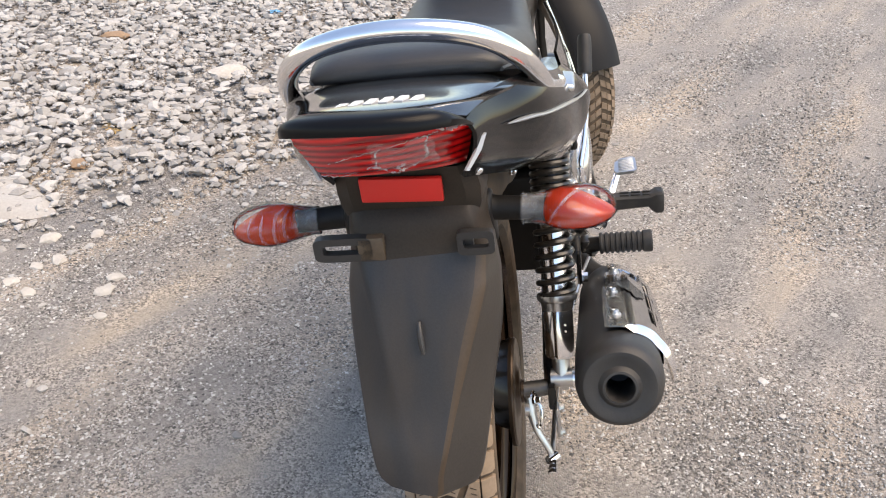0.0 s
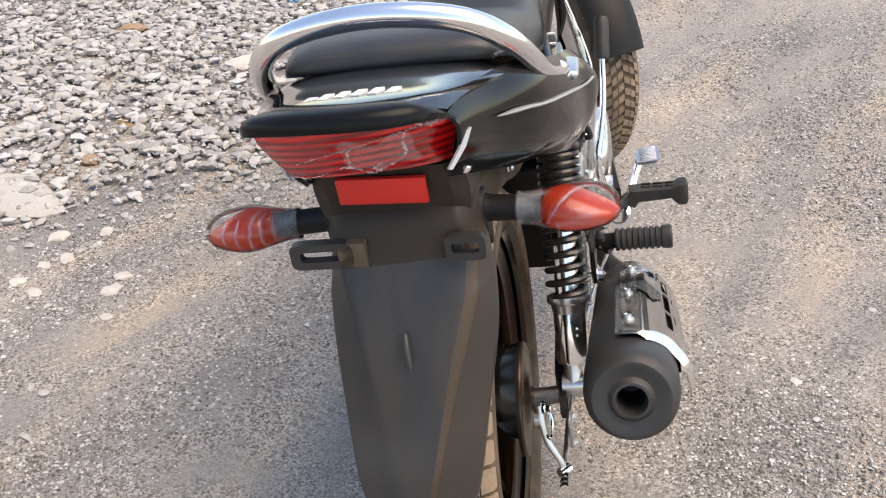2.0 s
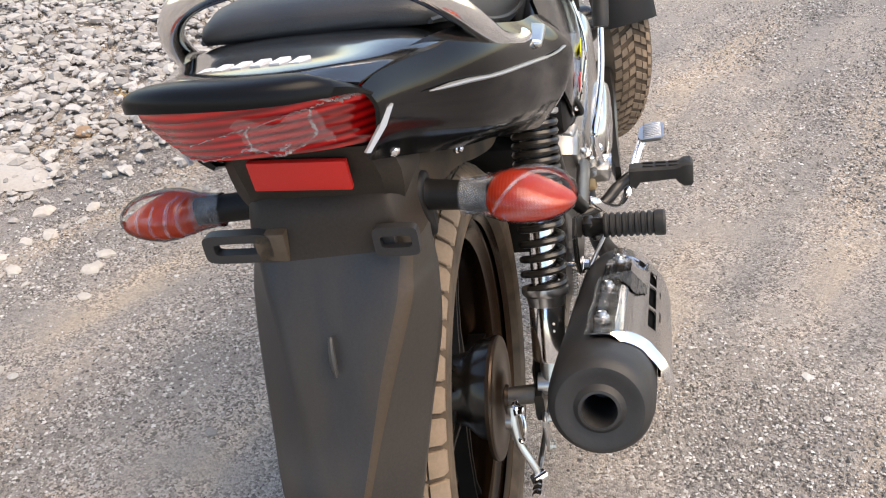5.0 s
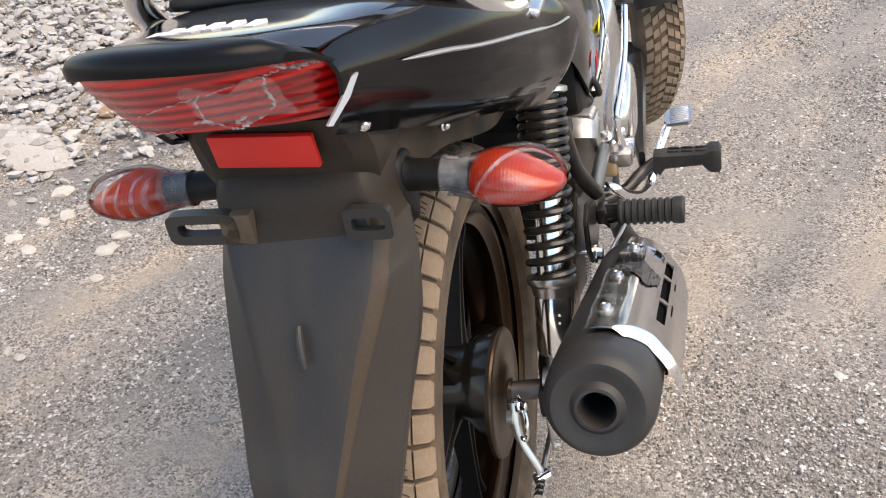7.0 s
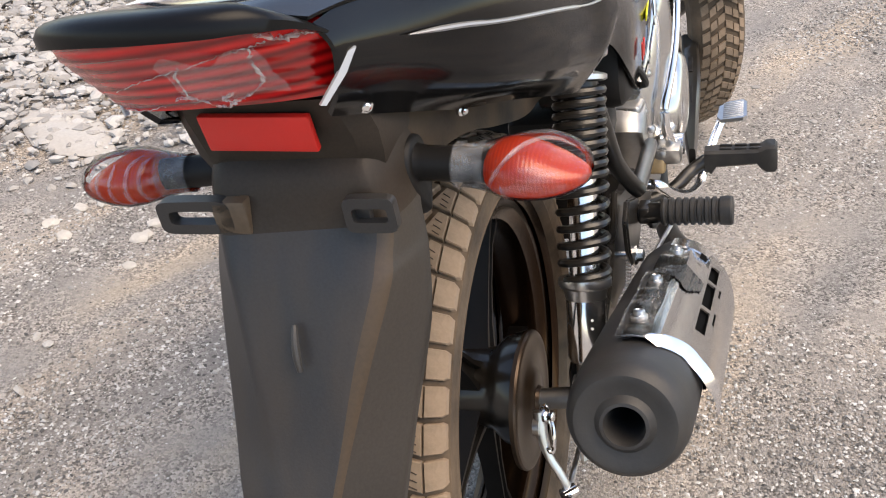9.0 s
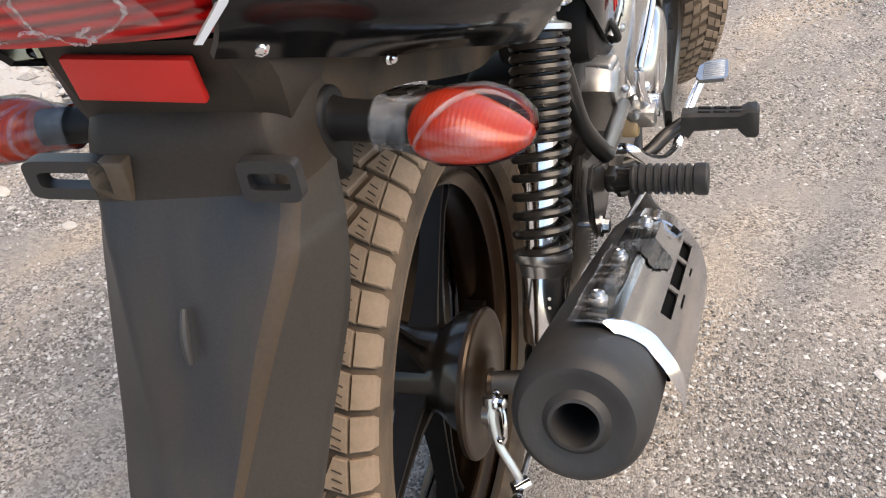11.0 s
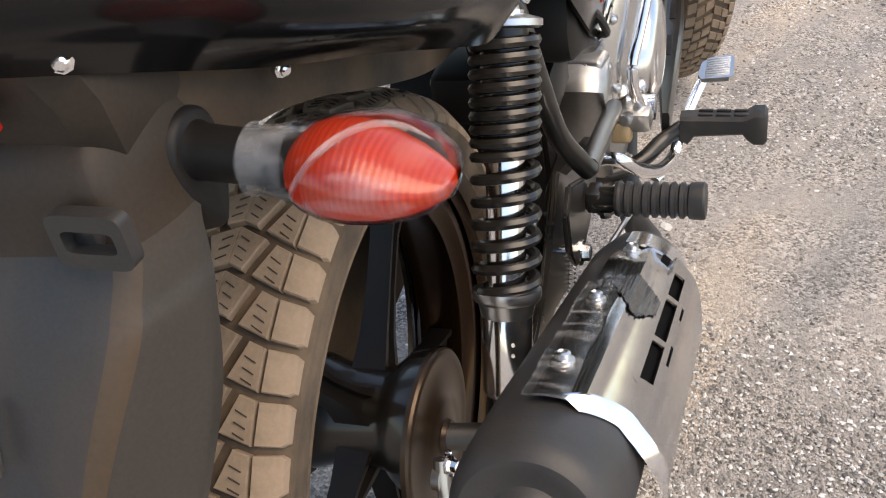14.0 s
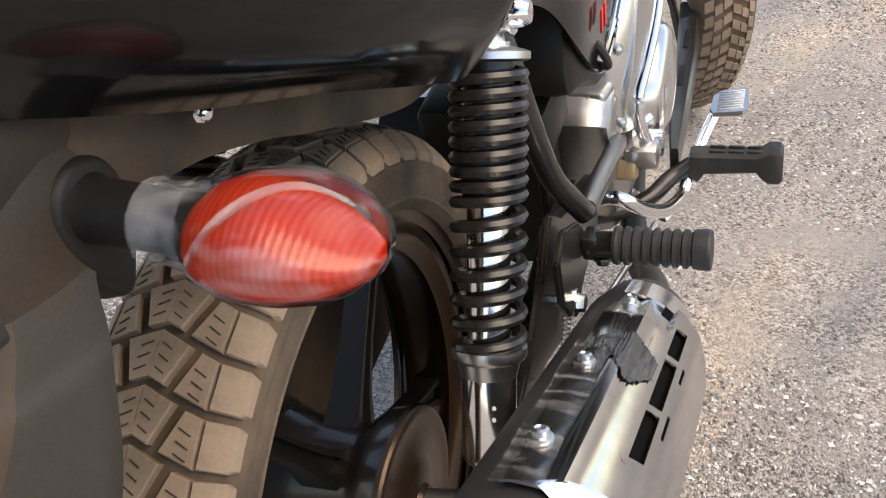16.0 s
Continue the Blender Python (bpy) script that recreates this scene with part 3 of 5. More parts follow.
FILM = bpy.data.materials.new("clear_packing_film")
FILM.use_nodes = True
fn, fl = FILM.node_tree.nodes, FILM.node_tree.links
for q in [q for q in fn if q.type != "OUTPUT_MATERIAL"]:
    fn.remove(q)
f_out = next(q for q in fn if q.type == "OUTPUT_MATERIAL")
f_tr, f_gl, f_df = fn.new("ShaderNodeBsdfTransparent"), fn.new("ShaderNodeBsdfGlossy"), fn.new("ShaderNodeBsdfDiffuse")
f_gl.inputs["Roughness"].default_value = 0.12
f_df.inputs["Color"].default_value = (0.75, 0.75, 0.76, 1)
f_tc, f_no, f_mr = fn.new("ShaderNodeTexCoord"), fn.new("ShaderNodeTexNoise"), fn.new("ShaderNodeMapRange")
f_mp = fn.new("ShaderNodeMapping")
f_mp.inputs["Scale"].default_value = (0.35, 1.5, 1.5)
f_mp.inputs["Rotation"].default_value = (0.2, 0.95, 0.5)
f_no.inputs["Scale"].default_value, f_no.inputs["Detail"].default_value = 55, 3
f_mr.inputs[1].default_value, f_mr.inputs[2].default_value, f_mr.inputs[3].default_value, f_mr.inputs[4].default_value = 0.52, 0.78, 0.01, 0.26
fl.new(f_tc.outputs["Object"], f_mp.inputs[0])
fl.new(f_mp.outputs[0], f_no.inputs["Vector"])
fl.new(f_no.outputs[0], f_mr.inputs[0])
f_m1, f_m2, f_fr = fn.new("ShaderNodeMixShader"), fn.new("ShaderNodeMixShader"), fn.new("ShaderNodeFresnel")
f_fr.inputs[0].default_value = 1.25
fl.new(f_mr.outputs[0], f_m1.inputs[0])
fl.new(f_tr.outputs[0], f_m1.inputs[1])
fl.new(f_df.outputs[0], f_m1.inputs[2])
fl.new(f_fr.outputs[0], f_m2.inputs[0])
fl.new(f_m1.outputs[0], f_m2.inputs[1])
fl.new(f_gl.outputs[0], f_m2.inputs[2])
fl.new(f_m2.outputs[0], f_out.inputs[0])
f_bp = fn.new("ShaderNodeBump")
f_bp.inputs["Strength"].default_value, f_bp.inputs["Distance"].default_value = 0.3, 0.002
fl.new(f_no.outputs[0], f_bp.inputs["Height"])
fl.new(f_bp.outputs[0], f_gl.inputs["Normal"])

rnd = random.Random(21)
bm = B()
vs = []
for i in range(41):
    h = 0.050 + 0.0055 * i
    row = []
    for j in range(14):
        a = -14 + 2.0 * j + 0.7 * math.sin(i * 0.35 + 0.5 * j)
        row.append(bm.verts.new(shield_point(h, a, shield_radius(h, max(a, -9)) + 0.0012 + 0.0007 * rnd.random() ** 2 + 0.0012 * (j == 0))))
    vs.append(row)
for i in range(40):
    for j in range(13):
        bm.faces.new((vs[i][j], vs[i + 1][j], vs[i + 1][j + 1], vs[i][j + 1]))
bmesh.ops.recalc_face_normals(bm, faces=bm.faces)
part("shield_film", bm, FILM, silencer, "crumpled clear film on the heat shield")
# torn dark tape round the shield, with a ragged rear edge
bm = B()
rnd = random.Random(11)
tape = []
for i in range(48):
    a = -6 + 1.05 * i
    h1 = 0.292 - 0.018 * ((a - 20) / 24) ** 2
    h0 = h1 - 0.022 - 0.050 * math.sin(math.pi * min(1.0, max(0.0, (a - 6) / 40))) ** 1.5 - 0.006 * rnd.random() ** 2
    tape.append([shield_point(h0 + (h1 - h0) * q, a, shield_radius(0.25, a) + 0.0012 + 0.0014 * rnd.random()) for q in (0, 0.25, 0.5, 0.75, 1)])
rings_to_mesh(bm, tape, closed_ring=False, caps=False)
bmesh.ops.recalc_face_normals(bm, faces=bm.faces)
bmesh.ops.solidify(bm, geom=bm.faces[:], thickness=0.0008)
part("torn_tape", bm, material("dark_glossy_tape", (0.03, 0.03, 0.032), 0.25, grain=0.4, scale=90, bump=0.6), silencer, "torn dark tape on the heat shield")
bm = B()
rings_to_mesh(bm, [[shield_point(h, a, r) for h, r in ((0.400, 0.056), (0.445, 0.054), (0.445, 0.0565), (0.400, 0.0585))] for a in range(-4, 62, 5)])
bmesh.ops.recalc_face_normals(bm, faces=bm.faces)
part("shield_bracket", bm, CHROME, silencer, "short chromed bracket at the front of the silencer")

# ---- exhaust pipe from the engine to the silencer, with its slotted guard
bm = B()
tube(bm, smooth_path([(0.212, 0.28, 0.270), (0.205, 0.36, 0.238), (0.17, 0.46, 0.215), (0.14, 0.62, 0.215), (0.12, 0.80, 0.26), (0.09, 0.88, 0.36), (0.05, 0.86, 0.47), (0.03, 0.80, 0.50)], 6), 0.0165, 14)
part("exhaust_pipe", bm, MUFFLER, bike)
bm = B()
guard = smooth_path([(0.208, 0.56, 0.305), (0.203, 0.66, 0.288), (0.197, 0.78, 0.272), (0.188, 0.98, 0.262), (0.178, 1.10, 0.265), (0.172, 1.17, 0.272)], 6)
rings = []
for i, p in enumerate(guard):
    w = 0.010 + 0.024 * min(1.0, i / 16)
    rings.append([p + Vector((cx * w, 0, cz)) for cx, cz in ((-1, -0.030), (-1, -0.004), (-0.85, 0.0), (-0.15, 0.0), (0, -0.004), (0, -0.030))])
rings_to_mesh(bm, rings)
pipe_guard = part("pipe_guard", bm, STEEL_BLACK, bike, "slim black guard with slots along the engine")
# Raised dark strips; the shade of open slots is put into their colour.
for y, mat in ((0.86, PLASTIC_DARK), (1.02, PLASTIC_DARK)):
    bm = B()
    i = min(range(len(guard)), key=lambda q: abs(guard[q].y - y))
    block(bm, pose(guard[i].x - 0.018, y, guard[i].z + 0.0005, 0, 0, 4), (0.010, 0.075, 0.004), 0.0015)
    part("slot_shade_strip", bm, mat, pipe_guard, "dark raised strip standing in for the shade of a slot")

# ---- footrests, pedal, kick starter
bm = B()
tube(bm, [(0.168, 0.210, 0.393), (0.199, 0.203, 0.399)], 0.0125, 18)
block(bm, pose(0.174, 0.208, 0.396, 0, 0, 0), (0.014, 0.024, 0.023), 0.003)
bolt(bm, (0.184, 0.204, 0.382), (0, -0.3, -1), 0.006)
peg = part("pillion_footrest", bm, STEEL_BLACK, bike, "folding pillion footrest with ribbed black rubber")
bm = B()
P0, P1 = Vector((0.196, 0.200, 0.401)), Vector((0.279, 0.198, 0.4030))
prof = [(0.0, 0.0), (0.0, 0.0165), (0.003, 0.0175)]
L = (P1 - P0).length
for k in range(8):
    h = 0.005 + k * (L - 0.016) / 8
    prof += [(h, 0.0172), (h + 0.0016, 0.0147), (h + 0.0034, 0.0147), (h + 0.005, 0.0172)]
prof += [(L - 0.009, 0.0178), (L - 0.002, 0.0178), (L, 0.0165), (L + 0.001, 0.0)]
lathe(bm, prof, P0, P1 - P0, 26)
part("rubber_grip", bm, RUBBER_BLACK, peg, "ribbed black rubber sleeve", angle=25)

bm = B()
rings = []
for x, w, z0, z1 in ((0.222, 0.0125, -0.022, 0.012), (0.232, 0.0145, -0.028, 0.013), (0.240, 0.0145, -0.016, 0.013), (0.300, 0.0145, -0.012, 0.013), (0.306, 0.0150, -0.020, 0.015), (0.314, 0.016, -0.026, 0.020), (0.326, 0.016, -0.026, 0.020), (0.330, 0.013, -0.022, 0.015)):
    c = Vector((x, 0.560, 0.292))
    rings.append([c + Vector((0, cy * w, z)) for cy, z in ((-1, z0 + 0.004), (-0.7, z0), (0.7, z0), (1, z0 + 0.004), (1, z1 - 0.004), (0.7, z1), (-0.7, z1), (-1, z1 - 0.004))])
rings_to_mesh(bm, rings)
fpeg = part("rider_footrest", bm, RUBBER_BLACK, bike, "rider footrest with a black rubber pad")
for k in range(2):
    for j in range(3):
        bm = B()
        block(bm, pose(0.254 + 0.022 * j, 0.554 + 0.012 * k, 0.306, 0, 0, 0), (0.018, 0.004, 0.004), 0.001)
        part("rubber_rib", bm, RUBBER_BLACK, fpeg)
bm = B()
tube(bm, smooth_path([(0.225, 0.560, 0.285), (0.20, 0.545, 0.272), (0.17, 0.50, 0.262), (0.10, 0.47, 0.255), (-0.10, 0.47, 0.255), (-0.17, 0.50, 0.262)], 6), 0.0105, 12)
part("footrest_bar", bm, STEEL_BLACK, bike, "black footrest bar under the engine")
bm = B()
rings = []
for q in (0, 1):
    rings.append([Vector((x, y, 0.324 + 0.16 * (y - 0.622) - 0.006 * (1 - q))) for x, y, z in ((0.238, 0.632, 0.329), (0.243, 0.622, 0.331), (0.278, 0.626, 0.329), (0.284, 0.632, 0.3285), (0.283, 0.672, 0.322), (0.277, 0.678, 0.321), (0.252, 0.672, 0.322), (0.241, 0.66, 0.325))])
rings_to_mesh(bm, rings)
pedal = part("brake_pedal", bm, CHROME_WORN, bike, "chromed brake pedal with a knurled pad")
for k in range(8):
    bm = B()
    block(bm, pose(0.263, 0.631 + 0.0054 * k, 0.3262 + 0.00086 * k, 9, 0, 14), (0.032, 0.0022, 0.002), 0.0006)
    part("pad_rib", bm, CHROME_WORN, pedal)
bm = B()
tube(bm, smooth_path([(0.247, 0.640, 0.322), (0.232, 0.595, 0.298), (0.221, 0.560, 0.272), (0.212, 0.53, 0.25), (0.195, 0.50, 0.24)], 6), 0.0072, 10, flat=0.7)
part("pedal_arm", bm, CHROME, pedal)
bm = B()
tube(bm, smooth_path([(0.146, 0.395, 0.330), (0.158, 0.389, 0.335), (0.1716, 0.3876, 0.3324), (0.1874, 0.414, 0.306), (0.205, 0.4556, 0.280), (0.214, 0.510, 0.262), (0.2145, 0.548, 0.252)], 7), 0.0085, 12)
part("pedal_return_bar", bm, CHROME, bike, "bent chromed bar behind the footrest")
bm = B()
kick = smooth_path([(0.1790, 0.505, 0.344), (0.1725, 0.498, 0.368), (0.1710, 0.500, 0.402), (0.1780, 0.520, 0.434), (0.1850, 0.545, 0.472), (0.1880, 0.570, 0.510), (0.1890, 0.600, 0.560)], 6)
tube(bm, kick, [0.0080 - 0.0030 * i / (len(kick) - 1) for i in range(len(kick))], 12)
tube(bm, [(0.160, 0.520, 0.334), (0.195, 0.520, 0.334)], 0.0165, 18)
kick_starter = part("kick_starter", bm, CHROME, bike, "chromed kick starter lever, folded in")
bm = B()
tube(bm, smooth_path([(0.189, 0.594, 0.548), (0.190, 0.612, 0.58), (0.191, 0.630, 0.612)], 4), [0.0125, 0.0135, 0.0135, 0.0135, 0.0135, 0.0135, 0.0135, 0.013, 0.011], 14)
part("kick_rubber", bm, RUBBER_BLACK, kick_starter, "black rubber on the kick lever")

# ---- engine
bm = B()
rings = []
for x, s in ((-0.115, 0.72), (-0.105, 0.86), (-0.06, 0.93), (0.07, 0.95), (0.115, 0.97), (0.135, 0.95), (0.146, 0.88)):
    c = Vector((x, 0.545, 0.325))
    prof = [(-0.10, 0.02), (-0.125, 0.080), (-0.105, 0.098), (-0.02, 0.105), (0.06, 0.098), (0.12, 0.07), (0.15, 0.02), (0.15, -0.05), (0.10, -0.105), (-0.02, -0.115), (-0.07, -0.095), (-0.09, -0.05)]
    rings.append([c + Vector((0, y * s, z * s)) for y, z in prof])
rings_to_mesh(bm, rings)
bmesh.ops.bevel(bm, geom=[e for e in bm.edges if e.calc_face_angle(0) > 0.5], offset=0.006, segments=2, affect="EDGES")
engine = part("engine", bm, ALLOY, bike, "bright cast alloy engine case", angle=50)
bm = B()
rings = []
for x, s in ((0.140, 1.12), (0.172, 1.08), (0.184, 1.0), (0.190, 0.90), (0.193, 0.72), (0.1915, 0.68), (0.193, 0.62), (0.1955, 0.3), (0.196, 0.05)):
    c = Vector((x, 0.615, 0.371))
    rings.append([c + Vector((0, 0.080 * s * math.cos(2 * math.pi * k / 40), 0.067 * s * math.sin(2 * math.pi * k / 40))) for k in range(40)])
rings_to_mesh(bm, rings)
part("clutch_cover", bm, POLISHED, engine, "polished alloy clutch cover")
for a in range(-80, 100, 30):
    bm = B()
    bolt(bm, (0.150, 0.545 + 0.135 * math.cos(radians(a)), 0.325 + 0.094 * math.sin(radians(a))), (1, 0, 0), 0.005, 0.006)
    part("case_bolt", bm, CHROME_WORN, engine)
bm = B()
rings = []
for z, grow, back in ((0.346, 0.80, 0.022), (0.352, 0.95, 0.006), (0.368, 1.0, 0.0), (0.430, 1.0, 0.002), (0.490, 0.98, 0.010), (0.535, 0.90, 0.030), (0.548, 0.70, 0.050)):
    plan = [(0.100, 0.500), (0.128, 0.487), (0.146, 0.491), (0.157, 0.502), (0.166, 0.522), (0.172, 0.560), (0.174, 0.640), (0.160, 0.700), (0.100, 0.700)]
    rings.append([Vector((0.10 + (x - 0.10) * grow, y + back * (0.70 - y) / 0.2, z)) for x, y in plan])
fine = [smooth_path([r[k] for r in rings], 3) for k in range(9)]
rings_to_mesh(bm, [smooth_path([fine[k][i] for k in range(9)], 3, closed=True) for i in range(len(fine[0]))])
part("crankcase_cover", bm, POLISHED, engine, "polished alloy crankcase cover", angle=50)
bm = B()
block(bm, pose(0.1245, 0.520, 0.395, 0, 0, -6), (0.046, 0.125, 0.060), 0.006, 3)
part("rear_case", bm, ALLOY, engine, "squared alloy case end with a seam")
bm = B()
tube(bm, [(0.1225, 0.4575, 0.368), (0.1225, 0.4575, 0.422)], 0.0016, 8)
part("case_seam", bm, CHROME_WORN, engine)
for p, a in (((0.142, 0.490, 0.404), (0.3, -1, 0)), ((0.150, 0.494, 0.462), (0.4, -1, 0)), ((0.151, 0.496, 0.372), (0.4, -1, 0))):
    bm = B()
    bolt(bm, p, a, 0.005, 0.006)
    part("case_bolt", bm, CHROME_WORN, engine)
bm = B()
block(bm, pose(0.173, 0.505, 0.331, 12, 0, 0), (0.040, 0.040, 0.030), 0.007)
bolt(bm, (0.166, 0.486, 0.336), (0, -1, 0.2), 0.006, 0.010)
part("case_lug", bm, ALLOY, engine)
bm = B()
block(bm, pose(0.1560, 0.494, 0.312, -20, 0, 0), (0.026, 0.024, 0.026), 0.005)
part("case_lug", bm, material("dusty_brass_lug", (0.42, 0.30, 0.16), 0.45, metal=0.8, grain=0.25, scale=120, dust=0.3), engine, "brownish metal lug under the case")
bm = B()
block(bm, pose(0.02, 0.735, 0.485, -32, 0, 0), (0.13, 0.11, 0.13), 0.01)
part("cylinder", bm, ALLOY, engine, "finned alloy cylinder")
for k in range(7):
    bm = B()
    block(bm, pose(0.02, 0.70 + 0.010 * k, 0.435 + 0.016 * k, -32, 0, 0), (0.19 - 0.004 * k, 0.15, 0.006), 0.002)
    part("cooling_fin", bm, ALLOY, engine)

# ---- frame, boxes and side panels
bm = B()
tube(bm, smooth_path([(0.118, 0.16, 0.640), (0.132, 0.158, 0.585), (0.1413, 0.162, 0.535), (0.1465, 0.190, 0.475), (0.1585, 0.214, 0.435), (0.1675, 0.222, 0.418)], 6), 0.0105, 14)
part("frame_tube", bm, STEEL_BLACK, bike, "gloss black frame tube")
bm = B()
tube(bm, smooth_path([(0.1640, 0.235, 0.414), (0.1590, 0.340, 0.392), (0.1520, 0.464, 0.362)], 5), 0.0105, 14)
part("frame_strut", bm, material("dark_steel", (0.20, 0.195, 0.19), 0.25, metal=1.0, grain=0.15, scale=80, dust=0.1), bike, "grey steel engine strut")
bm = B()
rings = []
for x in (0.126, 0.138):
    rings.append([Vector((x, y, z)) for y, z in ((0.395, 0.36), (0.415, 0.33), (0.40, 0.29), (0.33, 0.275), (0.25, 0.33), (0.185, 0.36), (0.180, 0.395), (0.215, 0.41), (0.30, 0.375), (0.36, 0.37))])
rings_to_mesh(bm, rings)
bmesh.ops.bevel(bm, geom=bm.edges[:], offset=0.003, segments=1, affect="EDGES")
plate = part("footrest_plate", bm, STEEL_BLACK, bike, "black footrest and silencer bracket plate")
for y, z in ((0.375, 0.352), (0.215, 0.352), (0.285, 0.318)):
    bm = B()
    bolt(bm, (0.139, y, z), (1, 0, 0), 0.006, 0.008)
    part("plate_bolt", bm, CHROME, plate)
for name, x0, x1, outline, label in (
        ("silencer_bracket", 0.140, 0.148, ((.177, .444), (.307, .349), (.263, .296), (.197, .298), (.116, .331), (.071, .319), (.037, .351), (.100, .370), (.143, .408)), "black pressed-steel bracket between the frame and the silencer"),
        ("footrest_hanger", 0.159, 0.166, ((.150, .446), (.205, .420), (.239, .389), (.2255, .363), (.1715, .349), (.150, .354), (.128, .385), (.1235, .430)), "black steel hanger of the pillion footrest")):
    bm = B()
    rings_to_mesh(bm, [[Vector((x, y, z)) for y, z in outline] for x in (x0, x1)])
    bmesh.ops.bevel(bm, geom=bm.edges[:], offset=0.0025, segments=2, affect="EDGES")
    part(name, bm, STEEL_BLACK, bike, label)
bm = B()
tube(bm, [(0.146, 0.164, 0.3615), (0.168, 0.164, 0.3615)], 0.006, 12)
bolt(bm, (0.167, 0.164, 0.3615), (1, 0, 0), 0.0085, 0.008)
part("hanger_bolt", bm, CHROME, bike, "bright hexagon bolt in the footrest hanger")
bm = B()
pts = []
for i in range(120):
    a = 2 * math.pi * 12 * i / 119
    pts.append(Vector((0.15 + 0.004 * math.cos(a), 0.205 - 0.03 * i / 119, 0.350 - 0.045 * i / 119 + 0.004 * math.sin(a))))
tube(bm, pts, 0.0011, 5)
part("stand_spring", bm, CHROME_WORN, bike)
for s in (1, -1):
    bm = B()
    tube(bm, smooth_path([(s * 0.115, -0.20, 0.765), (s * 0.12, -0.05, 0.72), (s * 0.12, 0.12, 0.655), (s * 0.11, 0.32, 0.63), (s * 0.05, 0.75, 0.72)], 6), 0.0125, 12)
    part("seat_rail", bm, STEEL_BLACK, bike)
bm = B()
rings = []
for x, k in ((0.045, 0.004), (0.135, 0.0), (0.147, 0.003), (0.152, 0.010)):
    c = Vector((x, 0.345, 0.545))
    prof = smooth_path([(0, y, z) for y, z in ((0.258, 0.56), (0.263, 0.515), (0.300, 0.502), (0.350, 0.484), (0.395, 0.464), (0.424, 0.472), (0.430, 0.52), (0.40, 0.62), (0.29, 0.62))], 3, closed=True)
    rings.append([Vector((x, y + (c.y - y) * k / 0.08, z + (c.z - z) * k / 0.08)) for _, y, z in prof])
rings_to_mesh(bm, rings)
part("battery_box", bm, PLASTIC_DARK, bike, "matt black plastic battery box")
bm = B()
block(bm, pose(0.06, 0.315, 0.47, 8, 0, 0), (0.13, 0.09, 0.06), 0.010)
part("air_duct", bm, PLASTIC_DARK, bike)
bm = B()
tube(bm, smooth_path([(0.14, 0.33, 0.55), (0.158, 0.345, 0.53), (0.165, 0.365, 0.50), (0.15, 0.38, 0.49), (0.10, 0.38, 0.47)], 6), 0.0045, 8)
part("vent_hose", bm, RUBBER_BLACK, bike)


def cowl_panel(name, secs, mat, label, thick=0.004, parent=bike, sharp=32):
    """A curved panel through rows of points, with its thickness."""
    bm = B()
    rows_ = [smooth_path(s, 5) for s in secs]
    cols = [smooth_path([r[k] for r in rows_], 5) for k in range(len(rows_[0]))]
    vs = [[bm.verts.new(p) for p in c] for c in cols]
    for i in range(len(vs) - 1):
        for j in range(len(vs[0]) - 1):
            bm.faces.new((vs[i][j], vs[i + 1][j], vs[i + 1][j + 1], vs[i][j + 1]))
    bmesh.ops.recalc_face_normals(bm, faces=bm.faces)
    bmesh.ops.solidify(bm, geom=bm.faces[:], thickness=thick)
    return part(name, bm, mat, parent, label, angle=sharp)


for s in (1, -1):
    def M(*pts):
        return [(s * x, y, z) for x, y, z in pts]
    # flank of the tail, from the lamp to its pointed front end
    cowl_panel("tail_flank", [
        M((0.074, -0.330, 0.838), (0.082, -0.326, 0.820), (0.076, -0.324, 0.792), (0.064, -0.318, 0.774)),
        M((0.090, -0.27, 0.840), (0.104, -0.265, 0.808), (0.101, -0.26, 0.774), (0.080, -0.262, 0.750)),
        M((0.118, -0.20, 0.832), (0.140, -0.19, 0.800), (0.137, -0.185, 0.742), (0.103, -0.19, 0.719)),
        M((0.138, -0.12, 0.805), (0.160, -0.11, 0.775), (0.160, -0.105, 0.712), (0.122, -0.11, 0.690)),
        M((0.150, -0.05, 0.782), (0.172, -0.04, 0.752), (0.172, -0.035, 0.694), (0.140, -0.04, 0.662)),
        M((0.156, -0.005, 0.772), (0.182, 0.000, 0.742), (0.183, 0.005, 0.690), (0.154, 0.000, 0.650)),
        M((0.160, 0.040, 0.757), (0.187, 0.030, 0.730), (0.188, 0.028, 0.702), (0.168, 0.020, 0.672)),
    ], PAINT, "gloss black tail side panel", sharp=20)
    cowl_panel("side_panel", [
        M((0.150, 0.06, 0.768), (0.162, 0.07, 0.71), (0.150, 0.11, 0.655)),
        M((0.152, 0.16, 0.756), (0.166, 0.17, 0.69), (0.154, 0.20, 0.615)),
        M((0.148, 0.26, 0.746), (0.168, 0.265, 0.65), (0.160, 0.275, 0.550)),
        M((0.138, 0.36, 0.738), (0.167, 0.355, 0.62), (0.157, 0.345, 0.502)),
        M((0.128, 0.43, 0.735), (0.170, 0.428, 0.60), (0.1555, 0.392, 0.490)),
    ], PAINT, "gloss black side panel under the seat")
    bm = B()
    tube(bm, smooth_path(M((0.130, 0.435, 0.735), (0.1720, 0.431, 0.60), (0.1680, 0.408, 0.530), (0.1575, 0.394, 0.489), (0.155, 0.36, 0.493)), 6), 0.0022, 8)
    part("panel_edge", bm, CHROME, bike, "bright edge strip of the side panel")
bm = B()
block(bm, pose(0.1690, 0.395, 0.590, 8, 8, 4), (0.0025, 0.050, 0.009), 0.001)
part("side_decal", bm, YELLOW, bike, "small yellow decal on the side panel")
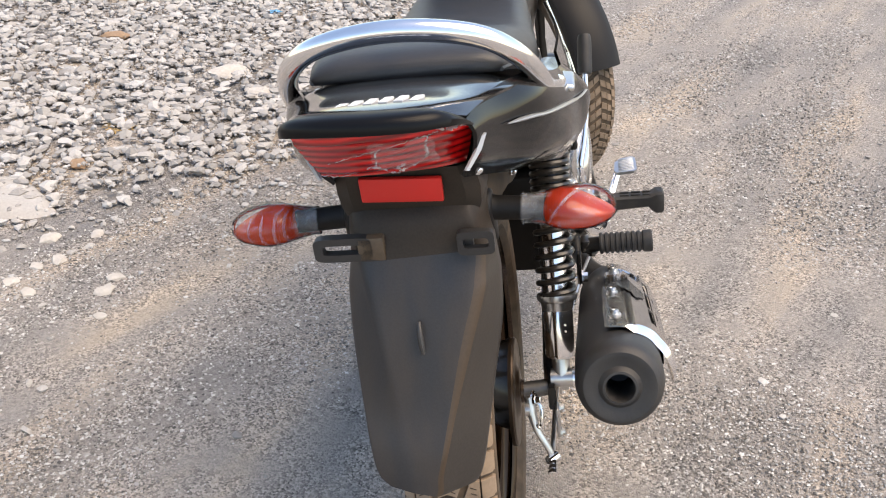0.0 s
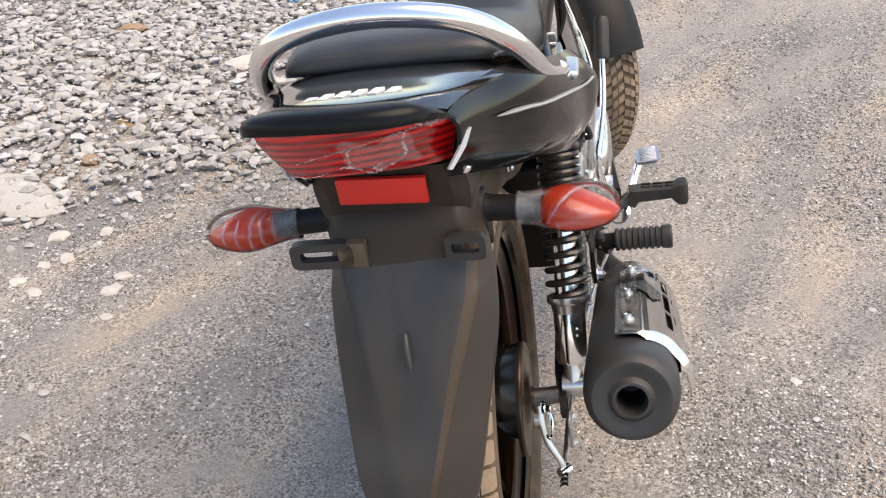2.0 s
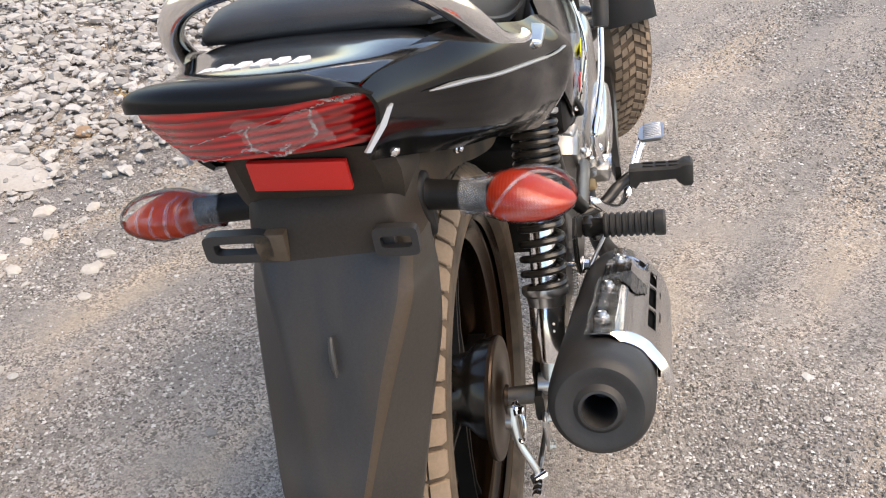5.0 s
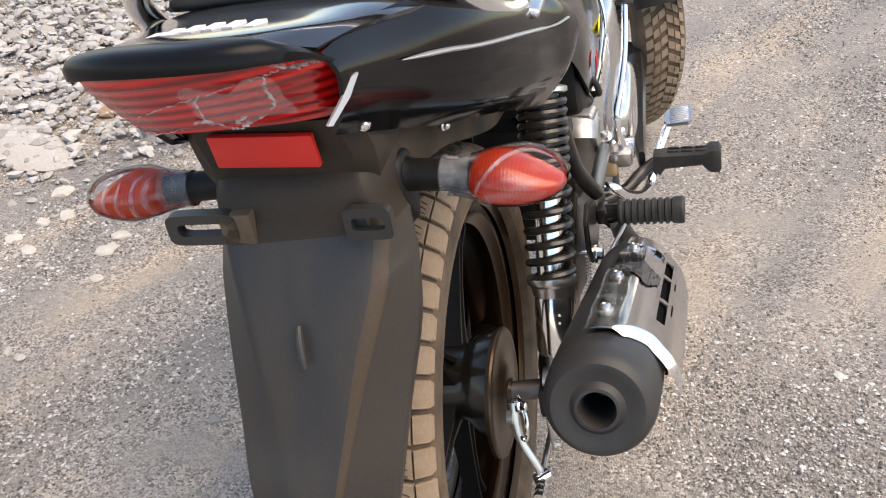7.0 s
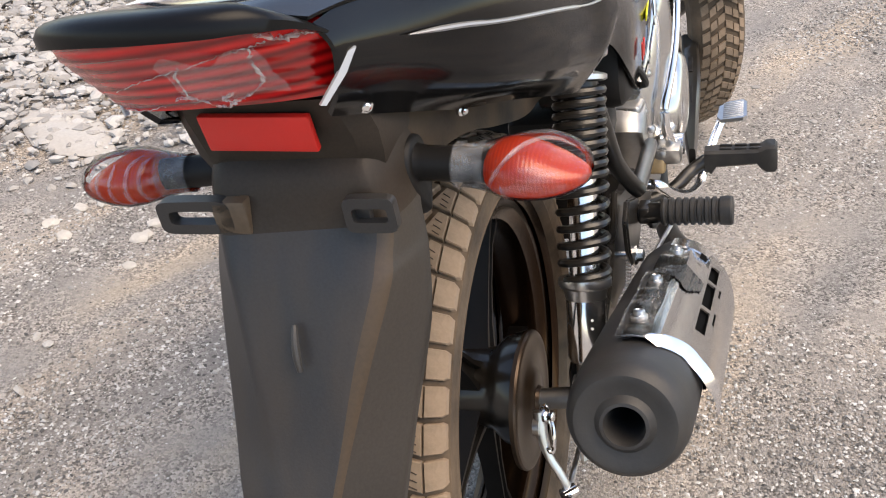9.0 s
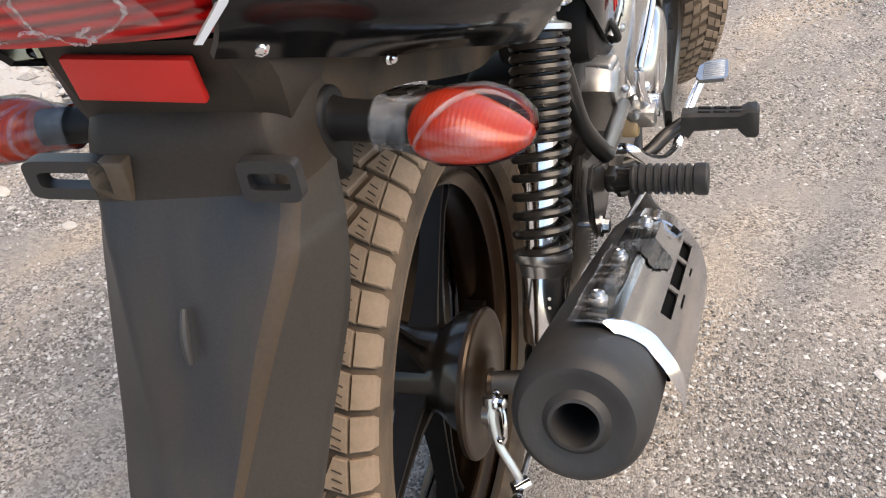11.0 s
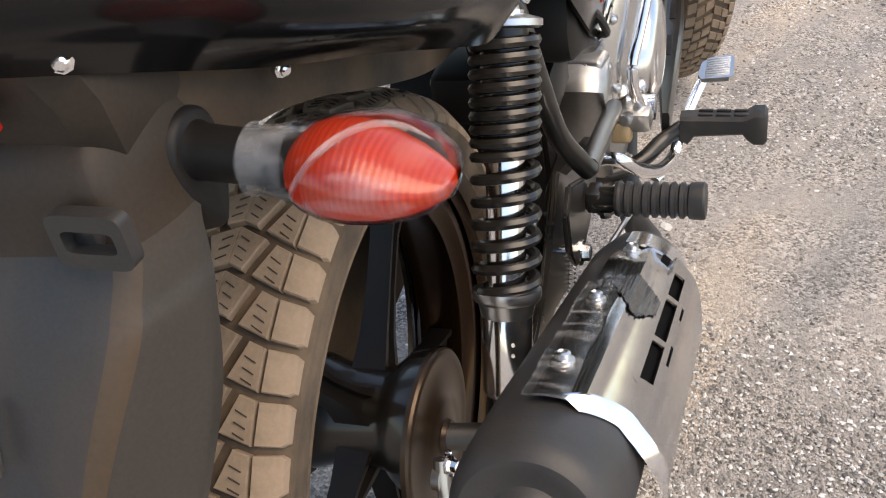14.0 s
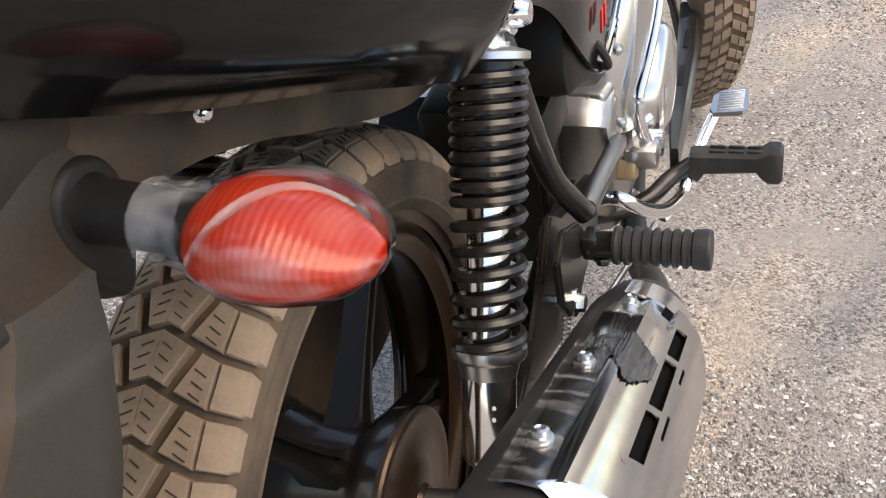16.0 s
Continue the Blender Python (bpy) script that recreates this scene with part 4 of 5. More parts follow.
for k in range(2):
    bm = B()
    block(bm, pose(0.1690, 0.325 + 0.016 * k, 0.560, 12, 4, 0), (0.002, 0.006, 0.024), 0.0006)
    part("red_decal", bm, REFLECTOR, bike, "small red stripe on the side panel")

bm = B()
block(bm, pose(0.0, 0.37, 0.655, 0, 0, 0), (0.19, 0.20, 0.19), 0.03, 3)
part("air_box", bm, PLASTIC_DARK, bike, "matt black air filter box under the seat")
bm = B()
rings_to_mesh(bm, [[Vector((x, y, z)) for y, z in ((0.34, 0.42), (0.36, 0.26), (0.43, 0.24), (0.45, 0.30), (0.42, 0.40), (0.38, 0.46))] for x in (-0.09, 0.095)])
bmesh.ops.bevel(bm, geom=bm.edges[:], offset=0.006, segments=2, affect="EDGES")
part("engine_cradle", bm, PLASTIC_DARK, bike, "black frame cradle behind the engine")

# deck of the tail between the lamp and the seat, with a dark lip over the lamp
cowl_panel("tail_deck", [
    [(-0.088, -0.362, 0.852), (-0.050, -0.376, 0.861), (0, -0.378, 0.863), (0.050, -0.366, 0.858), (0.076, -0.338, 0.844)],
    [(-0.092, -0.335, 0.849), (-0.058, -0.340, 0.859), (0, -0.342, 0.861), (0.058, -0.335, 0.857), (0.083, -0.310, 0.842)],
    [(-0.098, -0.29, 0.840), (-0.066, -0.29, 0.850), (0, -0.29, 0.853), (0.066, -0.29, 0.850), (0.094, -0.275, 0.838)],
    [(-0.116, -0.22, 0.828), (-0.080, -0.21, 0.838), (0, -0.205, 0.840), (0.080, -0.21, 0.838), (0.116, -0.22, 0.828)],
    [(-0.134, -0.14, 0.800), (-0.095, -0.12, 0.804), (0, -0.12, 0.806), (0.095, -0.12, 0.804), (0.134, -0.14, 0.800)],
], DECK, "gloss black tail deck with a wet-looking shine", sharp=16)
bm = B()
rings = []
lip = smooth_path([(-0.089, -0.358, 0.850), (-0.078, -0.371, 0.8555), (-0.045, -0.384, 0.8595), (0.0, -0.389, 0.8600), (0.036, -0.384, 0.8585), (0.058, -0.369, 0.8545), (0.072, -0.343, 0.8420), (0.081, -0.306, 0.8190)], 6)
for k, c in enumerate(lip):
    t_ = (lip[min(k + 1, len(lip) - 1)] - lip[max(k - 1, 0)]).normalized()
    out = Vector((t_.y, -t_.x, 0)).normalized()
    h = min(1.0, 0.55 + 0.25 * k, max(0.22, (len(lip) - 1 - k) / 12))
    rings.append([c - out * (dy * min(1.0, h + 0.2)) + Vector((0, 0, dz * h)) for dy, dz in ((-0.0055, -0.0066), (-0.0055, 0.001), (-0.002, 0.0055), (0.003, 0.0075), (0.014, 0.0072), (0.024, 0.005), (0.024, -0.005), (0.008, -0.0070))])
rings_to_mesh(bm, rings)
bmesh.ops.recalc_face_normals(bm, faces=bm.faces)
part("tail_lip", bm, material("deep_black_satin", (0.005, 0.005, 0.0055), 0.30, spec=0.16, grain=0.2, scale=300, bump=0.03), bike, "satin black lip over the tail lamp", angle=42)
# brand name on the deck as plain slanted bars
for k in range(6):
    bm = B()
    x = -0.040 + 0.0140 * k
    rings_to_mesh(bm, [[Vector((x + px_, -0.331 + 0.004 * k * 0.4 + py_, 0.8602 - 0.00010 * abs(k - 2.5) ** 3 + dz)) for px_, py_ in ((-0.006, -0.006), (0.002, -0.006), (0.007, 0.006), (-0.001, 0.006))] for dz in (-0.002, 0.0006)])
    bmesh.ops.recalc_face_normals(bm, faces=bm.faces)
    part("white_bar", bm, WHITE, bike, "white bar of the lettering on the tail")


def lens_y(x, z):
    q = (x + 0.003) / 0.083
    return -0.372 + 0.028 * abs(q) ** 2.6 + 0.020 * q + 0.038 * (0.842 - z) / 0.052


# tail lamp
bm = B()
rows_ = []
for zf in [i / 24 for i in range(25)]:
    hw = 0.079 - 0.013 * zf ** 1.5
    step = 0.0007 * (1 if int(zf * 24) % 4 in (0, 1) else 0)
    row = []
    for q in [-1 + 0.1 * i for i in range(21)]:
        x, z = hw * q - 0.001, 0.851 - 0.060 * zf - 0.009 * q * q * (1 - 0.6 * zf) - 0.007 * q
        row.append(Vector((x, lens_y(x, z) - step + 0.004 * max(0.0, 1 - zf * 5), z)))
    rows_.append(row)
vs = [[bm.verts.new(p) for p in r] for r in rows_]
for i in range(24):
    for j in range(20):
        bm.faces.new((vs[i][j], vs[i + 1][j], vs[i + 1][j + 1], vs[i][j + 1]))
bmesh.ops.recalc_face_normals(bm, faces=bm.faces)
bmesh.ops.solidify(bm, geom=bm.faces[:], thickness=0.012)
lamp = part("tail_lamp", bm, RED, bike, "red ribbed tail lamp under torn clear film", angle=20)
WHITE_FILM = material("creased_white_film", (0.88, 0.76, 0.73), 0.3, grain=0.25, scale=220, bump=0.5)
w_n, w_l = WHITE_FILM.node_tree.nodes, WHITE_FILM.node_tree.links
w_tc, w_no, w_mr = w_n.new("ShaderNodeTexCoord"), w_n.new("ShaderNodeTexNoise"), w_n.new("ShaderNodeMapRange")
w_no.inputs["Scale"].default_value = 110.0
w_mr.inputs[1].default_value, w_mr.inputs[2].default_value, w_mr.inputs[3].default_value, w_mr.inputs[4].default_value = 0.34, 0.70, 0.10, 0.62
w_l.new(w_tc.outputs["Object"], w_no.inputs["Vector"])
w_l.new(w_no.outputs[0], w_mr.inputs[0])
w_l.new(w_mr.outputs[0], w_n["Principled BSDF"].inputs["Alpha"])
rnd = random.Random(4)
for r0, pts in ((0.0007, [(-0.053, 0.812), (-0.030, 0.819), (0.001, 0.825), (0.021, 0.829), (0.038, 0.831), (0.050, 0.833)]),
                (0.0016, [(-0.020, 0.801), (-0.011, 0.802), (-0.005, 0.795), (0.004, 0.789), (0.013, 0.793), (0.022, 0.796)]),
                (0.0013, [(0.041, 0.831), (0.036, 0.820), (0.035, 0.806), (0.023, 0.796)]),
                (0.0008, [(-0.001, 0.826), (-0.009, 0.817), (-0.011, 0.802)]),
                (0.0032, [(0.048, 0.838), (0.057, 0.832), (0.066, 0.831), (0.076, 0.830)]),
                (0.0008, [(-0.068, 0.794), (-0.052, 0.7925), (-0.031, 0.796)]),
                (0.0022, [(0.013, 0.799), (0.007, 0.795), (0.010, 0.790)])):
    bm = B()
    sp = smooth_path([Vector((x, lens_y(x, z) - 0.0026, z + 0.002)) for x, z in pts], 7)
    tube(bm, [p + Vector((rnd.uniform(-1, 1), -rnd.uniform(0, 0.6), rnd.uniform(-1, 1))) * 0.0009 for p in sp], [0.8 * r0 * rnd.uniform(0.4, 1.8) for _ in sp], 6, flat=0.5)
    part("torn_film", bm, WHITE_FILM, lamp, "crumpled strip of torn clear film")
bm = B()
vs = []
for i in range(13):
    row = []
    for j in range(9):
        x = -0.012 + 0.056 * i / 12
        z = 0.797 + 0.007 * math.sin(i * 0.9) * 0.4 + (0.034 + 0.004 * math.sin(i * 0.7)) * j / 8
        row.append(bm.verts.new((x + 0.0015 * math.sin(j * 1.3), lens_y(x, z) - 0.0030 - 0.0008 * math.sin(i * 1.7 + j * 1.1), z)))
    vs.append(row)
for i in range(12):
    for j in range(8):
        bm.faces.new((vs[i][j], vs[i + 1][j], vs[i + 1][j + 1], vs[i][j + 1]))
bmesh.ops.recalc_face_normals(bm, faces=bm.faces)
SHEET = material("thin_clear_film", (0.75, 0.66, 0.65), 0.2, grain=0.3, scale=90, bump=0.5)
SHEET.node_tree.nodes["Principled BSDF"].inputs["Alpha"].default_value = 0.15
part("film_sheet", bm, SHEET, lamp, "torn sheet of clear film")
STRIP = material("bright_silver_strip", (0.42, 0.42, 0.42), 0.35, metal=0.3, grain=0.05)
TRIM = material("silver_grey_trim", (0.34, 0.34, 0.33), 0.3, metal=0.4)
for s in (1, -1):
    bm = B()
    rings_to_mesh(bm, [[Vector((s * (x + d), y - d, z)) for x, y, z in ((0.067, -0.336, 0.790), (0.070, -0.334, 0.789), (0.082, -0.322, 0.804), (0.087, -0.311, 0.816), (0.083, -0.315, 0.815), (0.077, -0.325, 0.804))] for d in (0.0005, 0.0025)])
    bmesh.ops.recalc_face_normals(bm, faces=bm.faces)
    part("silver_strip", bm, STRIP, bike, "silver strip beside the tail lamp")
    bm = B()
    sp = smooth_path([(s * 0.1065, -0.270, 0.806), (s * 0.127, -0.230, 0.796), (s * 0.1445, -0.188, 0.783), (s * 0.1650, -0.11, 0.762), (s * 0.1775, -0.04, 0.742), (s * 0.1850, 0.00, 0.735)], 6)
    tube(bm, sp, [0.0008, 0.0016, 0.0024, 0.0032] + [0.0040] * 6 + [0.0034] * 12 + [0.002] * (len(sp) - 22), 8, flat=0.5)
    part("flank_trim", bm, TRIM, bike, "thin silver-grey stripe on the tail panel")
for p, a in (((0.075, -0.290, 0.768), (0.5, -0.8, 0)), ((-0.075, -0.290, 0.768), (-0.5, -0.8, 0)), ((0.0985, -0.176, 0.712), (0.9, -0.4, -0.2)), ((-0.0985, -0.176, 0.712), (-0.9, -0.4, -0.2)),
             ((0.112, -0.150, 0.803), (0.5, -0.3, 0.8)), ((-0.112, -0.150, 0.803), (-0.5, -0.3, 0.8))):
    bm = B()
    bolt(bm, p, a, 0.0034, 0.004)
    part("panel_screw", bm, CHROME, bike)

# ---- seat and grab rail
bm = B()
rings = []
SEAT_SECS = ((-0.212, 0.074, 0.842, 0.850), (-0.204, 0.097, 0.837, 0.858), (-0.182, 0.104, 0.831, 0.863), (-0.14, 0.112, 0.816, 0.860), (-0.06, 0.118, 0.782, 0.846), (0.02, 0.121, 0.756, 0.824), (0.10, 0.122, 0.738, 0.800),
             (0.18, 0.118, 0.722, 0.780), (0.26, 0.112, 0.708, 0.768), (0.36, 0.104, 0.700, 0.762), (0.46, 0.095, 0.700, 0.765), (0.56, 0.08, 0.70, 0.775), (0.58, 0.07, 0.72, 0.77))
for y, w, z0, z1 in SEAT_SECS:
    h = z1 - z0
    rings.append([Vector((w * cx, y, z0 + h * cz)) for cx, cz in ((-1, 0.0), (-1.03, 0.25), (-1.0, 0.55), (-0.90, 0.82), (-0.72, 0.95), (-0.4, 1.0), (0, 1.01), (0.4, 1.0), (0.72, 0.95), (0.90, 0.82), (1.0, 0.55), (1.03, 0.25), (1, 0.0), (0.5, -0.02), (-0.5, -0.02))])
fine = [smooth_path([r[k] for r in rings], 4) for k in range(15)]
rings_to_mesh(bm, [[fine[k][i] for k in range(15)] for i in range(len(fine[0]))])
seat = part("seat", bm, SEAT, bike, "long black vinyl dual seat", angle=60)
for s in (1, -1):
    bm = B()
    tube(bm, smooth_path([(s * w * 1.025, y, z0 + 0.13 * (z1 - z0)) for y, w, z0, z1 in SEAT_SECS[1:-1]], 5), 0.0028, 6)
    part("seat_piping", bm, SEAT, seat)
bm = B()
half = [(0.152, -0.070, 0.771), (0.149, -0.098, 0.776), (0.141, -0.135, 0.793), (0.133, -0.183, 0.826), (0.118, -0.218, 0.858), (0.090, -0.238, 0.883), (0.05, -0.247, 0.896)]
rail = smooth_path(half + [(0, -0.250, 0.901)] + [(-x, y, z) for x, y, z in reversed(half)], 6)
tube(bm, rail, 0.0112, 18)
part("grab_rail", bm, CHROME, bike, "chromed pillion grab rail round the seat")
for s in (1, -1):
    bm = B()
    block(bm, pose(s * 0.157, -0.052, 0.768, 0, s * 10, 0), (0.030, 0.052, 0.009), 0.004, 3)
    part("rail_foot", bm, CHROME_WORN, bike, "flat satin foot of the grab rail")

# ---- rear mudguard, number plate bracket, reflector and indicators
bm = B()
# height, then x and y of the left edge, the left crease, both borders of the slanting facet and the right edge, and how far the side wall reaches forward
MUD = ((0.780, -0.068, -0.24, -0.056, -0.268, 0.050, -0.268, 0.056, -0.266, 0.072, -0.240, 0.110),
       (0.742, -0.068, -0.24, -0.056, -0.270, 0.050, -0.270, 0.056, -0.268, 0.0735, -0.247, 0.085),
       (0.715, -0.07, -0.27, -0.058, -0.292, 0.058, -0.290, 0.065, -0.285, 0.0755, -0.2540, 0.045),
       (0.68, -0.072, -0.280, -0.054, -0.308, 0.0645, -0.294, 0.0725, -0.286, 0.0790, -0.2640, 0.020),
       (0.655, -0.076, -0.288, -0.049, -0.320, 0.0617, -0.306, 0.0720, -0.297, 0.082, -0.266, 0.012),
       (0.638, -0.078, -0.294, -0.046, -0.326, 0.0580, -0.316, 0.0705, -0.306, 0.084, -0.272, 0.010),
       (0.59, -0.077, -0.316, -0.038, -0.345, 0.0425, -0.3385, 0.0545, -0.333, 0.082, -0.290, 0.010),
       (0.53, -0.070, -0.350, -0.03, -0.365, 0.0275, -0.364, 0.0340, -0.361, 0.070, -0.322, 0.010),
       (0.49, -0.064, -0.374, -0.026, -0.384, 0.0170, -0.384, 0.0215, -0.382, 0.061, -0.345, 0.010),
       (0.465, -0.060, -0.385, -0.022, -0.393, 0.0105, -0.393, 0.0140, -0.3915, 0.055, -0.357, 0.010),
       (0.450, -0.055, -0.390, -0.020, -0.397, 0.009, -0.397, 0.013, -0.395, 0.050, -0.363, 0.008),
       (0.443, -0.046, -0.393, -0.017, -0.399, 0.006, -0.399, 0.010, -0.397, 0.044, -0.368, 0.006))


def rounded(pts, r, k=4):
    """A broken line with its inner corners rounded off."""
    out = [pts[0]]
    for a, p, q in zip(pts, pts[1:], pts[2:]):
        u, w = (a - p), (q - p)
        ra, rq = min(r, u.length * 0.45), min(r, w.length * 0.45)
        p0, p1 = p + u.normalized() * ra, p + w.normalized() * rq
        out += [(p0.lerp(p, f_)).lerp(p.lerp(p1, f_), f_) for f_ in [i / k for i in range(k + 1)]]
    return out + [pts[-1]]


secs = []
for z, xl, yl, x1, y1, xa, ya, xb, yb, xr, yr, reach in MUD:
    low = min(1.0, max(0.0, (0.53 - z) / 0.08)) * -0.22
    secs.append(rounded([Vector((x, y, z + low * x)) for x, y in ((xl + 0.002, yl + reach), (xl, yl), (x1, y1), (xa, ya), (xb, yb), (xr, yr), (xr + 0.001, yr + reach))], 0.006 + max(0.0, z - 0.62) * 0.06))
cols = [smooth_path([r[k] for r in secs], 5) for k in range(len(secs[0]))]


def sheet(first, last):
    """A stretch of the mudguard between two rows, with its thickness."""
    bm = B()
    vs = [[bm.verts.new(p) for p in c[first:last]] for c in cols]
    for i in range(len(vs) - 1):
        for j in range(len(vs[0]) - 1):
            bm.faces.new((vs[i][j], vs[i + 1][j], vs[i + 1][j + 1], vs[i][j + 1])).material_index = 1 if 13 <= i < 18 else 2 if i >= 18 else 0
    bmesh.ops.recalc_face_normals(bm, faces=bm.faces)
    bmesh.ops.solidify(bm, geom=bm.faces[:], thickness=0.003)
    return bm


bm.free()
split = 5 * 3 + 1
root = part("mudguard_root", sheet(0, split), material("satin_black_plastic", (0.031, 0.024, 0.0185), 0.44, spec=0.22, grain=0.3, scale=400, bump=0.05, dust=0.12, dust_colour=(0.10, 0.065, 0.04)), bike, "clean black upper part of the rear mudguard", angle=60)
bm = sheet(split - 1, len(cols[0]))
# Upright brown streaks put the warm reflections beside the crease into the colour.
FLAP = material("reflection_streaked_plastic", (0.0225, 0.0240, 0.0275), 0.33, spec=0.36, grain=0.3, scale=500, bump=0.06, dust=0.30, dust_colour=(0.12, 0.078, 0.042), dust_scale=1.0)
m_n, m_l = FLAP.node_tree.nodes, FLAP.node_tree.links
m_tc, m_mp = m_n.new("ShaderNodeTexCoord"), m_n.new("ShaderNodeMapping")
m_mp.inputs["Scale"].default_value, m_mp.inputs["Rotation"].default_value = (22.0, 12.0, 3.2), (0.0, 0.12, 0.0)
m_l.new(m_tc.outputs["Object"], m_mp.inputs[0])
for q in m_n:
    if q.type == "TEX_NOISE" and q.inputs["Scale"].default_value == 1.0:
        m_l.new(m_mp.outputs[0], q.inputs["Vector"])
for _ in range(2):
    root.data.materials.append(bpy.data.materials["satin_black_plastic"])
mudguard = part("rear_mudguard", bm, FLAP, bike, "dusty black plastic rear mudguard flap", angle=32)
# Slanting facet: its warm brown reflection is put into the colour.
mudguard.data.materials.append(material("brown_reflection_plastic", (0.050, 0.031, 0.017), 0.30, grain=0.3, scale=300, bump=0.06, dust=0.25, dust_colour=(0.10, 0.065, 0.038), dust_scale=10))
# Right side browner: warm light from the right is put into the colour.
mudguard.data.materials.append(material("warm_lit_dusty_plastic", (0.033, 0.028, 0.024), 0.34, grain=0.3, scale=400, bump=0.06, dust=0.12, dust_colour=(0.10, 0.07, 0.045), dust_scale=9, spec=0.4))
bm = B()
tube(bm, smooth_path([(0.002, -0.3345, 0.622), (0.003, -0.342, 0.612), (0.004, -0.347, 0.601), (0.005, -0.350, 0.592)], 4), [0.002 + 0.0012 * math.sin(math.pi * i / 12) for i in range(13)], 8)
part("moulded_nib", bm, PLASTIC, mudguard)
# upper housing under the tail
bm = B()
secs = []
for z, y0, w, y1 in ((0.778, -0.300, 0.070, -0.10), (0.765, -0.296, 0.072, -0.10), (0.745, -0.287, 0.074, -0.12), (0.728, -0.282, 0.073, -0.14), (0.715, -0.276, 0.070, -0.16)):
    secs.append([Vector((cx * w, y0 + (y1 - y0) * cy, z)) for cx, cy in ((-0.8, 0), (0.8, 0), (1, 0.06), (1.06, 0.5), (1.0, 1), (-1.0, 1), (-1.06, 0.5), (-1, 0.06))])
rings_to_mesh(bm, secs)
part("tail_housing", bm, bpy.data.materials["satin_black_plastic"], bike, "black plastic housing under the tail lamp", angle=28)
bm = B()
secs = []
# station, half width, height of the roof, lower edges of the left and right skirts
for y, w, z, left, low in ((-0.26, 0.068, 0.790, 0.720, 0.700), (-0.20, 0.085, 0.790, 0.660, 0.690), (-0.165, 0.090, 0.785, 0.635, 0.684), (-0.118, 0.090, 0.775, 0.625, 0.668), (-0.085, 0.090, 0.765, 0.625, 0.654), (-0.05, 0.090, 0.745, 0.625, 0.640),
                           (0.02, 0.088, 0.710, 0.615, 0.613), (0.07, 0.087, 0.682, 0.595, 0.598), (0.12, 0.086, 0.650, 0.575, 0.590), (0.155, 0.086, 0.622, 0.565, 0.580), (0.180, 0.085, 0.600, 0.560, 0.570)):
    secs.append(rounded([Vector((-w * 0.97, y, left)), Vector((-w, y, z - 0.02)), Vector((-w * 0.6, y, z)), Vector((w * 0.6, y, z)), Vector((w, y, z - 0.02)), Vector((w * 0.97, y, low))], 0.012))
cols = [smooth_path([r[k] for r in secs], 4) for k in range(len(secs[0]))]
vs = [[bm.verts.new(p) for p in c] for c in cols]
for i in range(len(vs) - 1):
    for j in range(len(vs[0]) - 1):
        bm.faces.new((vs[i][j], vs[i + 1][j], vs[i + 1][j + 1], vs[i][j + 1]))
bmesh.ops.recalc_face_normals(bm, faces=bm.faces)
bmesh.ops.solidify(bm, geom=bm.faces[:], thickness=0.004)
part("inner_mudguard", bm, MATT, bike, "dusty black inner mudguard over the rear tyre", angle=60)

BRASSY = material("brown_stained_plastic", (0.085, 0.058, 0.036), 0.45, grain=0.3, scale=200, dust=0.1)
bm = B()
block(bm, pose(-0.002, -0.300, 0.757, 12, 2.5, 0), (0.083, 0.006, 0.029), 0.0015)
part("red_reflector", bm, REFLECTOR, bike, "flat red rear reflector")
for s in (1, -1):
    bm = B()
    cx = -0.0715 if s < 0 else 0.066
    w, hgt, hole_w, hole_h = (0.031, 0.0135, 0.0215, 0.0055) if s < 0 else (0.019, 0.0135, 0.013, 0.0055)
    y0 = -0.300 if s < 0 else -0.302
    front, back = [], []
    n = 32
    for ring_w, ring_h in ((w, hgt), (hole_w, hole_h)):
        loop_pts = []
        for k in range(n):
            a = 2 * math.pi * k / n
            c_, s_ = math.cos(a), math.sin(a)
            loop_pts.append((ring_w * math.copysign(abs(c_) ** 0.35, c_), ring_h * math.copysign(abs(s_) ** 0.35, s_)))
        front.append([bm.verts.new((cx + px_, y0 - (0.006 if s < 0 else 0.003), 0.694 + pz_)) for px_, pz_ in loop_pts])
        back.append([bm.verts.new((cx + px_, y0 + 0.005, 0.694 + pz_)) for px_, pz_ in loop_pts])
    for k in range(n):
        j = (k + 1) % n
        bm.faces.new((front[0][k], front[0][j], front[1][j], front[1][k]))
        bm.faces.new((back[0][j], back[0][k], back[1][k], back[1][j]))
        bm.faces.new((front[0][j], front[0][k], back[0][k], back[0][j]))
        bm.faces.new((front[1][k], front[1][j], back[1][j], back[1][k]))
    bmesh.ops.recalc_face_normals(bm, faces=bm.faces)
    bracket = part("plate_bracket", bm, PLASTIC, bike, "slotted black number plate bracket")
    bm = B()
    block(bm, pose(-0.042 if s < 0 else 0.056, -0.293, 0.693, 0, 0, 0), (0.028, 0.026, 0.027) if s < 0 else (0.014, 0.010, 0.016), 0.002)
    part("bracket_root", bm, BRASSY if s < 0 else PLASTIC, bracket)


CLOUDY = material("cloudy_film", (0.55, 0.57, 0.60), 0.2, grain=0.3, scale=60, bump=0.5)
CLOUDY.node_tree.nodes["Principled BSDF"].inputs["Alpha"].default_value = 0.14

FOLD = material("white_film_fold", (0.70, 0.68, 0.68), 0.25, grain=0.3, scale=90, bump=0.4)
FOLD.node_tree.nodes["Principled BSDF"].inputs["Alpha"].default_value = 0.22


